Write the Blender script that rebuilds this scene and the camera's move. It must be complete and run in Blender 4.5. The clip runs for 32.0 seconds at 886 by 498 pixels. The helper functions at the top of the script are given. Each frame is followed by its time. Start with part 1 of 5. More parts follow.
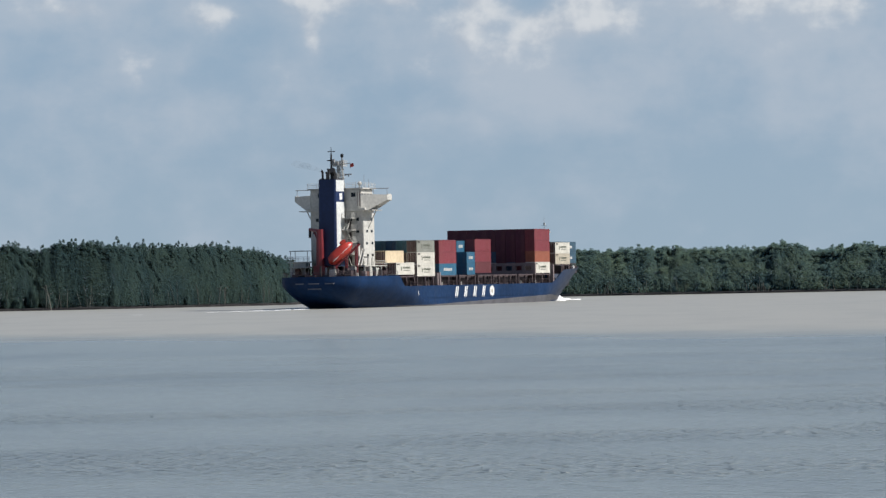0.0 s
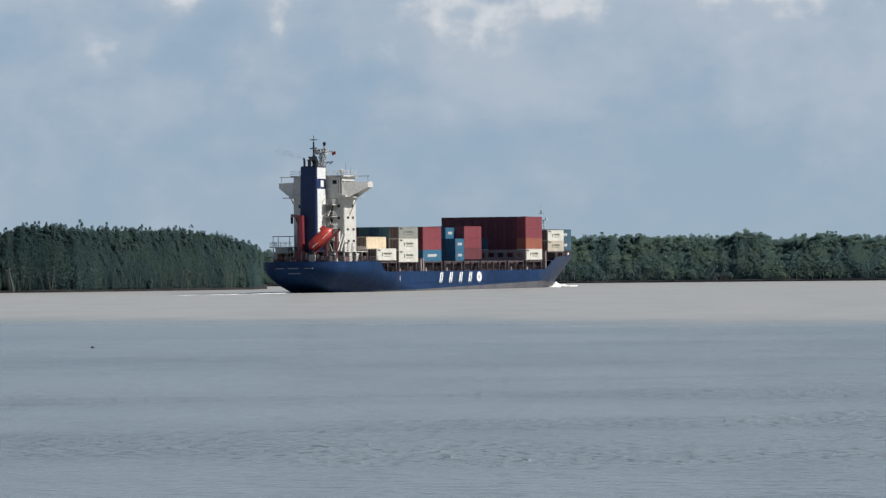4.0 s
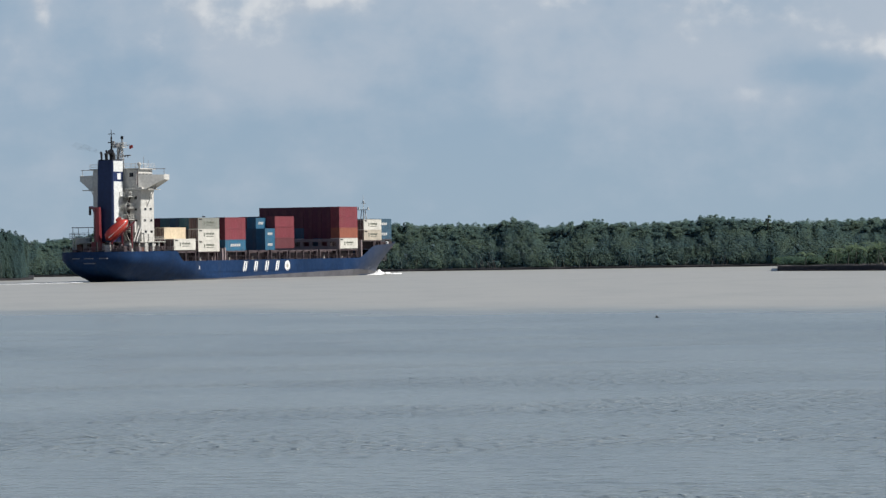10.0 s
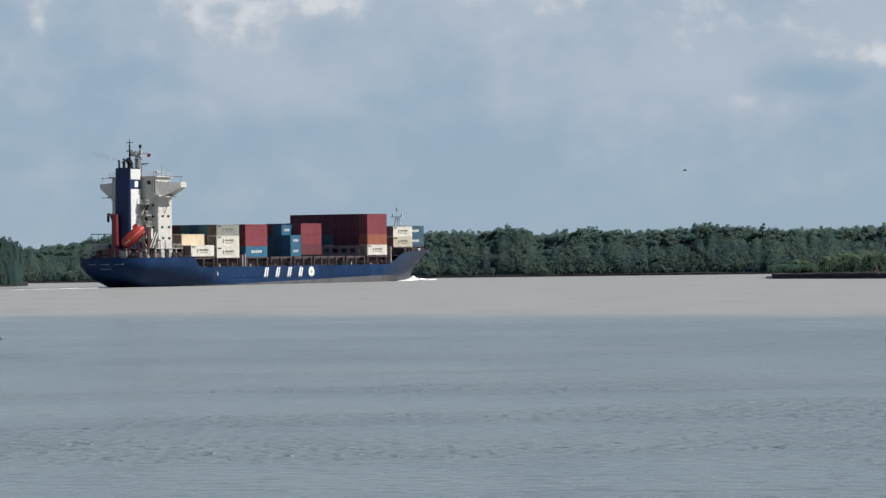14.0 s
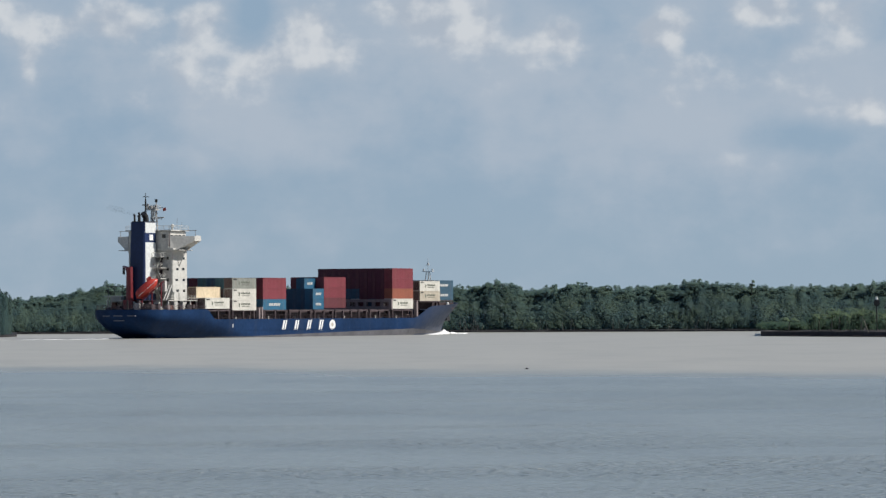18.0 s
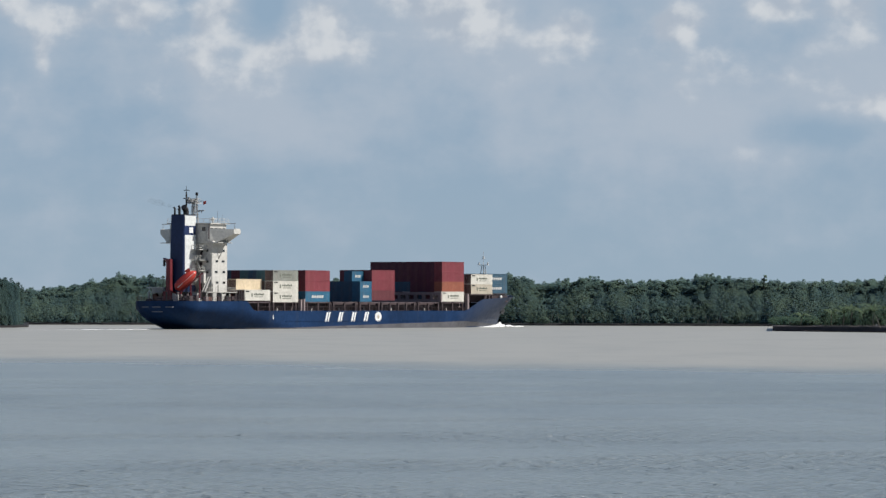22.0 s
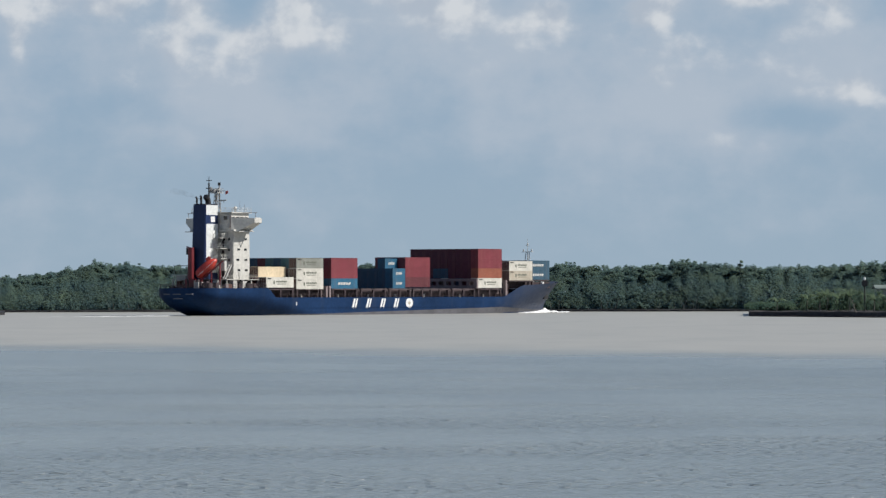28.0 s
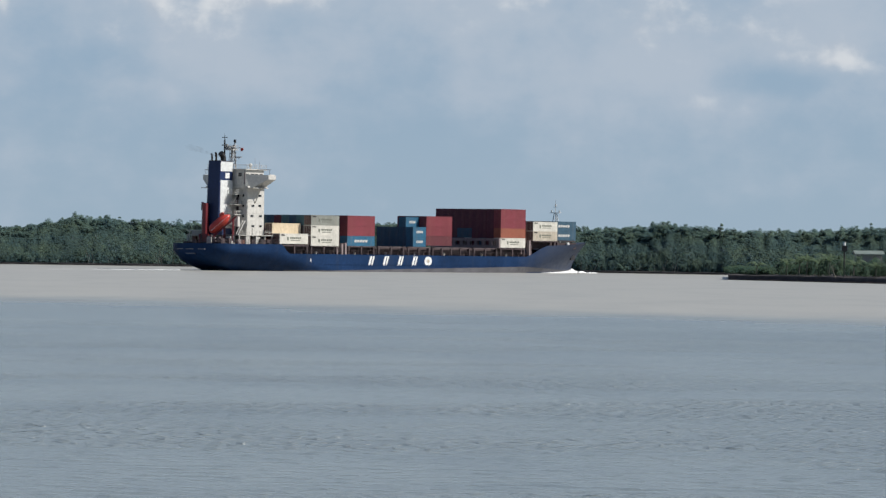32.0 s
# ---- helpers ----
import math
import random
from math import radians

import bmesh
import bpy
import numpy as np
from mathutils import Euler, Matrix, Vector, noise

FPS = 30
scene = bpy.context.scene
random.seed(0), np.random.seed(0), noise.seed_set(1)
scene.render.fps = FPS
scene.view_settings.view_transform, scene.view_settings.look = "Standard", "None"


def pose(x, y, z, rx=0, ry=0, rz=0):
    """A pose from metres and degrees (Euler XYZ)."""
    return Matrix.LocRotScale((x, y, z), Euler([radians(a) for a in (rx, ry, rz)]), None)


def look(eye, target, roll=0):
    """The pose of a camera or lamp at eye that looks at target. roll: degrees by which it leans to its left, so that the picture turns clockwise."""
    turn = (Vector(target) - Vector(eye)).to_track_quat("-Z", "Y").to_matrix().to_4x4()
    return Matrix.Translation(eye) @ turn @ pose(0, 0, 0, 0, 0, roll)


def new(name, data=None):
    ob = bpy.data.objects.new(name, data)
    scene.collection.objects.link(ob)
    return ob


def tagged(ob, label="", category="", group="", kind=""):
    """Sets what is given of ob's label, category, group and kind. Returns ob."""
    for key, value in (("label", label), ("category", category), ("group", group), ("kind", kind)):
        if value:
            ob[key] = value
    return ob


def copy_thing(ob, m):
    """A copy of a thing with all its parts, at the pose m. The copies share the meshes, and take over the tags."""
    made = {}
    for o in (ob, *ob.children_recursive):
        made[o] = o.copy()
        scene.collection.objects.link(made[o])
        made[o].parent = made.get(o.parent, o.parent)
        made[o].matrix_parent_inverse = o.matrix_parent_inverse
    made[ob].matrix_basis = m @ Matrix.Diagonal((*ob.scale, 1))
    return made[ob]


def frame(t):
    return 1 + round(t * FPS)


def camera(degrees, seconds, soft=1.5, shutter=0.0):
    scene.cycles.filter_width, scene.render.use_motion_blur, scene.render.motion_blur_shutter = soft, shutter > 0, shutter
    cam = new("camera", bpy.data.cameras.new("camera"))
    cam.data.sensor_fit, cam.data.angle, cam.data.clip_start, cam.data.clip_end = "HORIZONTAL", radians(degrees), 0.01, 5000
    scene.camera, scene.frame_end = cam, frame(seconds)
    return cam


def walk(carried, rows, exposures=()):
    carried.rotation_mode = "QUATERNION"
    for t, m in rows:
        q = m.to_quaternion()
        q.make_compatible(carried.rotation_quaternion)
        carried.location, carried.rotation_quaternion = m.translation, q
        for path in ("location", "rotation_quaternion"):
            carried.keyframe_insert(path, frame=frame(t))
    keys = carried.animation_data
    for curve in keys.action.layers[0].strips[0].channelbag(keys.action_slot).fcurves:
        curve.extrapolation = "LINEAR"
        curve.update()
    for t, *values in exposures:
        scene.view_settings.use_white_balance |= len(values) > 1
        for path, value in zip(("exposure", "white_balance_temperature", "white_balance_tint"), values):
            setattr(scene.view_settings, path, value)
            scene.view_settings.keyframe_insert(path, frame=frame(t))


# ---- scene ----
EYE = Vector((0.0, 0.0, 5.75))


def aim(yaw, pitch, roll):
    """The camera's pose: degrees to the right of the y axis, degrees up, and roll."""
    a, b = radians(yaw), radians(pitch)
    way = Vector((math.sin(a) * math.cos(b), math.cos(a) * math.cos(b), math.sin(b)))
    return look(EYE, EYE + way * 100, roll)


cam = camera(11.93, 32.0, soft=1.4)
walk(cam, [
    (0.0, aim(-2.959, 0.421, -1.137)),
    (0.5, aim(-2.763, 0.377, -1.207)),
    (1.0, aim(-2.660, 0.286, -1.039)),
    (1.5, aim(-2.634, 0.171, -0.899)),
    (2.0, aim(-2.594, 0.218, -0.858)),
    (2.5, aim(-2.517, 0.227, -0.734)),
    (3.0, aim(-2.502, 0.242, -0.626)),
    (3.5, aim(-2.464, 0.233, -0.594)),
    (5.5, aim(-2.514, 0.186, -0.701)),
    (6.0, aim(-2.533, 0.126, -0.687)),
    (6.5, aim(-2.432, 0.121, -0.710)),
    (7.0, aim(-2.294, 0.153, -0.779)),
    (7.5, aim(-2.119, 0.155, -0.825)),
    (8.0, aim(-1.584, 0.174, -1.084)),
    (8.5, aim(-0.653, 0.135, -1.292)),
    (9.0, aim(0.188, 0.077, -1.167)),
    (9.5, aim(0.571, 0.020, -1.051)),
    (10.0, aim(0.669, 0.040, -0.901)),
    (10.5, aim(0.744, 0.105, -0.873)),
    (11.0, aim(0.790, 0.122, -0.976)),
    (11.5, aim(0.733, 0.114, -1.031)),
    (12.0, aim(0.638, 0.119, -1.134)),
    (12.5, aim(0.621, 0.190, -1.022)),
    (13.0, aim(0.678, 0.228, -0.906)),
    (13.5, aim(0.732, 0.147, -0.811)),
    (14.0, aim(0.746, 0.134, -0.773)),
    (14.5, aim(0.757, 0.237, -0.640)),
    (16.5, aim(0.811, 0.637, -0.643)),
    (17.0, aim(0.860, 0.690, -0.619)),
    (17.5, aim(0.913, 0.775, -0.490)),
    (18.0, aim(0.895, 0.870, -0.276)),
    (18.5, aim(0.794, 0.892, -0.075)),
    (19.0, aim(0.689, 0.871, -0.103)),
    (19.5, aim(0.738, 0.744, -0.210)),
    (20.0, aim(0.869, 0.659, -0.143)),
    (20.5, aim(0.849, 0.677, -0.024)),
    (21.0, aim(0.810, 0.757, 0.111)),
    (21.5, aim(0.763, 0.807, 0.207)),
    (22.0, aim(0.729, 0.775, 0.074)),
    (22.5, aim(0.795, 0.784, 0.051)),
    (23.0, aim(0.846, 0.827, 0.098)),
    (23.5, aim(0.873, 0.866, 0.111)),
    (24.0, aim(0.839, 0.875, 0.136)),
    (24.5, aim(0.764, 0.847, 0.166)),
    (25.0, aim(0.671, 0.832, 0.062)),
    (25.5, aim(0.619, 0.771, 0.082)),
    (27.5, aim(0.966, 0.663, -0.030)),
    (28.0, aim(1.052, 0.590, -0.118)),
    (28.5, aim(1.055, 0.486, -0.082)),
    (29.0, aim(1.119, 0.413, -0.014)),
    (29.5, aim(1.210, 0.469, 0.084)),
    (30.0, aim(1.313, 0.553, 0.146)),
    (30.5, aim(1.497, 0.394, 0.101)),
    (31.0, aim(1.531, 0.064, 0.280)),
    (31.5, aim(1.392, 0.055, 0.766)),
    (32.0, aim(1.321, 0.033, 0.820)),
], [(0.0, 0.372), (14.0, 0.372), (17.0, 0.388), (18.0, 0.320), (20.0, 0.332), (25.0, 0.325), (28.0, 0.360), (32.0, 0.392)])

# ---- world and sun ----
SUN_AZ, SUN_EL = 95.0, 43.0
world = bpy.data.worlds.new("world")
scene.world = world
world.use_nodes = True
wn, wl = world.node_tree.nodes, world.node_tree.links
wn.clear()


def wnode(kind, **values):
    n = wn.new(kind)
    for k, v in values.items():
        n.inputs[k].default_value = v
    return n


def wmath(op, a, b=0.0, clamp=False):
    n = wn.new("ShaderNodeMath")
    n.operation, n.use_clamp = op, clamp
    for i, v in enumerate((a, b)):
        if isinstance(v, (int, float)):
            n.inputs[i].default_value = v
        else:
            wl.new(v, n.inputs[i])
    return n.outputs[0]


def wramp(fac, lo, hi):
    n = wn.new("ShaderNodeMapRange")
    n.interpolation_type = "SMOOTHSTEP"
    n.inputs["From Min"].default_value, n.inputs["From Max"].default_value = lo, hi
    wl.new(fac, n.inputs["Value"])
    return n.outputs["Result"]


def wmix(fac, a, b):
    n = wn.new("ShaderNodeMix")
    n.data_type = "RGBA"
    if isinstance(fac, float):
        n.inputs["Factor"].default_value = fac
    else:
        wl.new(fac, n.inputs["Factor"])
    for s, v in (("A", a), ("B", b)):
        sock = [i for i in n.inputs if i.name == s and i.type == "RGBA"][0]
        if isinstance(v, tuple):
            sock.default_value = (*v, 1)
        else:
            wl.new(v, sock)
    return [o for o in n.outputs if o.type == "RGBA"][0]


sky = wn.new("ShaderNodeTexSky")
sky.sky_type, sky.sun_disc = "NISHITA", False
sky.sun_elevation, sky.sun_rotation = radians(SUN_EL), radians(SUN_AZ)
sky.air_density, sky.dust_density, sky.ozone_density = 1.0, 0.4, 1.0
scaled = wn.new("ShaderNodeVectorMath")
scaled.operation = "SCALE"
scaled.inputs["Scale"].default_value = 0.05
wl.new(sky.outputs[0], scaled.inputs[0])
coord = wn.new("ShaderNodeTexCoord")
split = wn.new("ShaderNodeSeparateXYZ")
wl.new(coord.outputs["Generated"], split.inputs[0])
az = wmath("ARCTAN2", split.outputs[0], split.outputs[1])
el = split.outputs[2]


def cloud_noise(ka, ke, scale, detail, rough, shift, da=0.0, de=0.0):
    c = wn.new("ShaderNodeCombineXYZ")
    wl.new(wmath("MULTIPLY", wmath("ADD", az, da), ka), c.inputs[0])
    wl.new(wmath("MULTIPLY", wmath("ADD", el, de), ke), c.inputs[1])
    c.inputs[2].default_value = shift
    n = wnode("ShaderNodeTexNoise", Scale=scale, Detail=detail, Roughness=rough)
    wl.new(c.outputs[0], n.inputs["Vector"])
    return n.outputs[0]


broad = cloud_noise(1.0, 1.7, 17.0, 7.0, 0.5, 3.1)
puffs = cloud_noise(1.0, 1.1, 66.0, 6.0, 0.50, 8.4)
shaded = cloud_noise(1.0, 1.1, 66.0, 6.0, 0.50, 8.4, 0.0026, 0.0030)
wisps = cloud_noise(0.8, 1.6, 95.0, 6.0, 0.6, 5.2)


def heaped(spots):
    """Sum of soft swells at bearings and heights in degrees: where the clouds of this sky stand."""
    total = None
    for a0, e0, ra, re, k in spots:
        u = wmath("DIVIDE", wmath("SUBTRACT", az, radians(a0)), radians(ra))
        v = wmath("DIVIDE", wmath("SUBTRACT", el, radians(e0)), radians(re))
        d = wmath("ADD", wmath("MULTIPLY", u, u), wmath("MULTIPLY", v, v))
        one = wmath("MULTIPLY", wmath("POWER", 2.718, wmath("MULTIPLY", d, -1.0)), k)
        total = one if total is None else wmath("ADD", total, one)
    return total


swell = heaped([
    (-3.62, 3.95, 0.55, 0.38, 0.95), (-4.45, 3.78, 0.45, 0.35, 0.62), (-2.45, 3.95, 0.45, 0.45, 0.85), (-2.75, 3.25, 0.35, 0.28, 0.42), (-1.68, 3.42, 0.40, 0.32, 0.74), (-0.92, 3.78, 0.42, 0.46, 0.98),
    (-1.63, 4.10, 0.20, 0.36, -0.90), (-5.2, 4.15, 0.35, 0.25, 0.85), (-5.95, 3.60, 0.55, 0.22, 0.72), (-7.9, 3.70, 0.45, 0.22, 0.78), (-4.68, 3.30, 0.13, 0.26, 0.62), (-5.2, 2.90, 0.50, 0.14, 0.40),
    (0.25, 4.1, 0.55, 0.25, 0.62), (0.95, 3.90, 0.60, 0.40, 0.66), (1.50, 3.80, 0.24, 0.50, 0.62), (2.52, 3.66, 0.40, 0.42, 1.10), (2.00, 3.62, 0.35, 0.30, 0.50), (3.85, 3.80, 0.42, 0.22, 1.05),
    (5.40, 4.05, 0.58, 0.26, 1.15), (6.30, 3.95, 0.42, 0.36, 1.05), (6.62, 2.72, 0.65, 0.30, 1.00), (4.78, 2.06, 0.50, 0.26, 0.55), (5.70, 2.38, 0.75, 0.22, -0.80), (3.95, 2.82, 0.65, 0.30, 0.46), (-3.4, 2.87, 0.50, 0.22, 0.28), (-0.18, 3.48, 0.75, 0.30, 0.36), (3.2, 3.50, 0.65, 0.34, 0.36), (4.7, 3.30, 0.80, 0.34, 0.36),
    (-6.1, 2.75, 0.60, 0.22, -0.50), (-8.5, 3.0, 0.50, 0.20, -0.50),
])
thin = heaped([
    (1.75, 2.30, 1.60, 0.60, 0.55), (-1.75, 2.45, 1.10, 0.50, 0.55), (-2.85, 2.02, 0.80, 0.30, 0.30), (-0.80, 2.25, 0.60, 0.30, 0.25), (4.2, 2.45, 1.00, 0.50, 0.55), (6.4, 2.9, 0.9, 0.6, 0.4), (-6.6, 2.1, 1.60, 0.50, 0.42),
    (0.60, 2.45, 0.50, 0.25, -0.28), (5.70, 2.38, 0.90, 0.24, -0.50), (-0.40, 0.96, 0.50, 0.16, 0.22), (-1.63, 4.10, 0.26, 0.40, -0.65), (-0.7, 1.2, 0.8, 0.2, 0.16),
])
haze_low = wramp(el, 0.0, 0.05)
lumps = wmath("SUBTRACT", wmath("ADD", wmath("MULTIPLY", puffs, 0.75), wmath("MULTIPLY", wisps, 0.25)), 0.5)
rough_veil = wmath("ADD", wmath("MULTIPLY", wmath("SUBTRACT", broad, 0.5), 1.5), wmath("MULTIPLY", lumps, 2.0))
veil = wramp(wmath("ADD", wmath("ADD", rough_veil, thin), wmath("ADD", wmath("MULTIPLY", wramp(el, 0.024, 0.056), 0.42), wmath("MULTIPLY", swell, 0.42))), -0.22, 0.98)
heap = wramp(wmath("ADD", swell, wmath("MULTIPLY", lumps, wmath("ADD", wmath("MULTIPLY", wramp(el, 0.024, 0.050), 2.2), 1.0))), 0.27, 0.94)
clear = wmix(haze_low, (0.330, 0.450, 0.574), (0.296, 0.420, 0.566))
low_sky = wmix(0.88, scaled.outputs[0], clear)
veiled = wmix(wmath("MULTIPLY", veil, 0.95), low_sky, (0.432, 0.502, 0.590))
relief = wramp(wmath("SUBTRACT", puffs, shaded), -0.10, 0.12)
clouded = wmix(wmath("MULTIPLY", heap, 0.85), veiled, wmix(relief, (0.425, 0.486, 0.568), (0.665, 0.694, 0.725)))
# overhead the haze thins out to the open sky with scattered cloud
overhead = wmix(wmath("MULTIPLY", wramp(broad, 0.5, 0.7), 0.35), wmix(0.88, scaled.outputs[0], (0.095, 0.175, 0.325)), (0.27, 0.31, 0.37))
whole = wmix(wramp(el, 0.085, 0.24), clouded, overhead)
ground_mix = wmix(wramp(el, -0.05, 0.0), (0.16, 0.16, 0.155), whole)
back = wnode("ShaderNodeBackground", Strength=0.77)
wl.new(ground_mix, back.inputs["Color"])
out = wn.new("ShaderNodeOutputWorld")
wl.new(back.outputs[0], out.inputs["Surface"])

lamp = bpy.data.lights.new("sun", "SUN")
lamp.energy, lamp.angle, lamp.color = 5.0, radians(0.6), (1.0, 0.96, 0.905)
sun = new("sun", lamp)
toward = Vector((math.sin(radians(SUN_AZ)) * math.cos(radians(SUN_EL)), math.cos(radians(SUN_AZ)) * math.cos(radians(SUN_EL)), math.sin(radians(SUN_EL))))
sun.matrix_world = look(toward * 200, (0, 0, 0))

# ---- materials ----


def paint(name, colour, rough=0.5, metal=0.0, vary=0.12, scale=0.35, fine=6.0, bump=0.0, random_tint=0.0, dirt=(0.16, 0.12, 0.09), dirt_amount=0.0, streak=False, gloss=0.4):
    """Painted or weathered surface: two scales of variation, optional rust or dirt, optional relief."""
    m = bpy.data.materials.new(name)
    m.use_nodes = True
    nt = m.node_tree
    b = nt.nodes["Principled BSDF"]
    b.inputs["Roughness"].default_value, b.inputs["Metallic"].default_value = rough, metal
    b.inputs["Specular IOR Level"].default_value = gloss
    tc = nt.nodes.new("ShaderNodeTexCoord")
    vec = tc.outputs["Object"]
    if streak:
        mp = nt.nodes.new("ShaderNodeMapping")
        mp.inputs["Scale"].default_value = (1.0, 1.0, 0.12)
        nt.links.new(vec, mp.inputs["Vector"])
        vec_d = mp.outputs[0]
    else:
        vec_d = vec

    def noise_at(s, d, v):
        n = nt.nodes.new("ShaderNodeTexNoise")
        n.inputs["Scale"].default_value, n.inputs["Detail"].default_value = s, d
        nt.links.new(v, n.inputs["Vector"])
        return n.outputs[0]

    def mix(fac, a, c, mode="MIX"):
        n = nt.nodes.new("ShaderNodeMix")
        n.data_type, n.blend_type = "RGBA", mode
        if isinstance(fac, float):
            n.inputs[0].default_value = fac
        else:
            nt.links.new(fac, n.inputs[0])
        for i, v in ((6, a), (7, c)):
            if isinstance(v, tuple):
                n.inputs[i].default_value = (*v, 1)
            else:
                nt.links.new(v, n.inputs[i])
        return n.outputs[2]

    def ramp(fac, lo, hi, a=0.0, c=1.0):
        n = nt.nodes.new("ShaderNodeMapRange")
        for k, v in (("From Min", lo), ("From Max", hi), ("To Min", a), ("To Max", c)):
            n.inputs[k].default_value = v
        nt.links.new(fac, n.inputs["Value"])
        return n.outputs["Result"]

    low = tuple(max(0.0, c * (1 - vary)) for c in colour)
    high = tuple(min(1.0, c * (1 + vary)) for c in colour)
    col = mix(ramp(noise_at(scale, 3.0, vec), 0.3, 0.7), low, high)
    fine_low = tuple(c * 0.8 for c in (1, 1, 1))
    col = mix(ramp(noise_at(fine, 4.0, vec), 0.35, 0.65), mix(1.0, col, fine_low, "MULTIPLY"), col)
    if dirt_amount:
        col = mix(ramp(noise_at(scale * 3.2, 6.0, vec_d), 0.52, 0.75, 0.0, dirt_amount), col, dirt)
    if random_tint:
        oi = nt.nodes.new("ShaderNodeObjectInfo")
        hsv = nt.nodes.new("ShaderNodeHueSaturation")
        nt.links.new(ramp(oi.outputs["Random"], 0.0, 1.0, 1 - random_tint, 1 + random_tint), hsv.inputs["Value"])
        nt.links.new(col, hsv.inputs["Color"])
        col = hsv.outputs[0]
    nt.links.new(col, b.inputs["Base Color"])
    nt.links.new(ramp(noise_at(fine * 0.7, 3.0, vec), 0.3, 0.7, rough * 0.85, min(1.0, rough * 1.15)), b.inputs["Roughness"])
    if bump:
        bp = nt.nodes.new("ShaderNodeBump")
        bp.inputs["Distance"].default_value, bp.inputs["Strength"].default_value = bump, 0.6
        nt.links.new(noise_at(fine, 5.0, vec), bp.inputs["Height"])
        nt.links.new(bp.outputs[0], b.inputs["Normal"])
    return m


def leaf_material(name, dark, light, upright=1.0):
    """Foliage: colour varies clump by clump, with light coming through."""
    m = bpy.data.materials.new(name)
    m.use_nodes = True
    nt = m.node_tree
    b = nt.nodes["Principled BSDF"]
    geo = nt.nodes.new("ShaderNodeNewGeometry")
    tc = nt.nodes.new("ShaderNodeTexCoord")
    n = nt.nodes.new("ShaderNodeTexNoise")
    n.inputs["Scale"].default_value, n.inputs["Detail"].default_value, n.inputs["Roughness"].default_value = 0.17, 4.0, 0.6
    mp = nt.nodes.new("ShaderNodeMapping")
    mp.inputs["Scale"].default_value = (1.0, 1.0, upright)
    nt.links.new(tc.outputs["Object"], mp.inputs["Vector"])
    nt.links.new(mp.outputs[0], n.inputs["Vector"])
    add = nt.nodes.new("ShaderNodeMath")
    add.operation = "MULTIPLY_ADD"
    add.inputs[1].default_value = 0.09
    nt.links.new(geo.outputs["Random Per Island"], add.inputs[0])
    nt.links.new(n.outputs[0], add.inputs[2])
    r = nt.nodes.new("ShaderNodeMapRange")
    r.inputs["From Min"].default_value, r.inputs["From Max"].default_value = 0.40, 0.74
    nt.links.new(add.outputs[0], r.inputs["Value"])
    mx = nt.nodes.new("ShaderNodeMix")
    mx.data_type = "RGBA"
    mx.inputs[6].default_value, mx.inputs[7].default_value = (*dark, 1), (*light, 1)
    nt.links.new(r.outputs[0], mx.inputs[0])
    nt.links.new(mx.outputs[2], b.inputs["Base Color"])
    b.inputs["Roughness"].default_value = 0.7
    b.inputs["Specular IOR Level"].default_value = 0.25
    tr = nt.nodes.new("ShaderNodeBsdfTranslucent")
    nt.links.new(mx.outputs[2], tr.inputs["Color"])
    ms = nt.nodes.new("ShaderNodeMixShader")
    ms.inputs[0].default_value = 0.5
    nt.links.new(b.outputs[0], ms.inputs[1])
    nt.links.new(tr.outputs[0], ms.inputs[2])
    # gaps between the small leaves of a clump let sky and sun through
    gap, open_mix = nt.nodes.new("ShaderNodeBsdfTransparent"), nt.nodes.new("ShaderNodeMixShader")
    open_mix.inputs[0].default_value = 0.40
    nt.links.new(ms.outputs[0], open_mix.inputs[1])
    nt.links.new(gap.outputs[0], open_mix.inputs[2])
    o = [k for k in nt.nodes if k.type == "OUTPUT_MATERIAL"][0]
    nt.links.new(open_mix.outputs[0], o.inputs["Surface"])
    return m


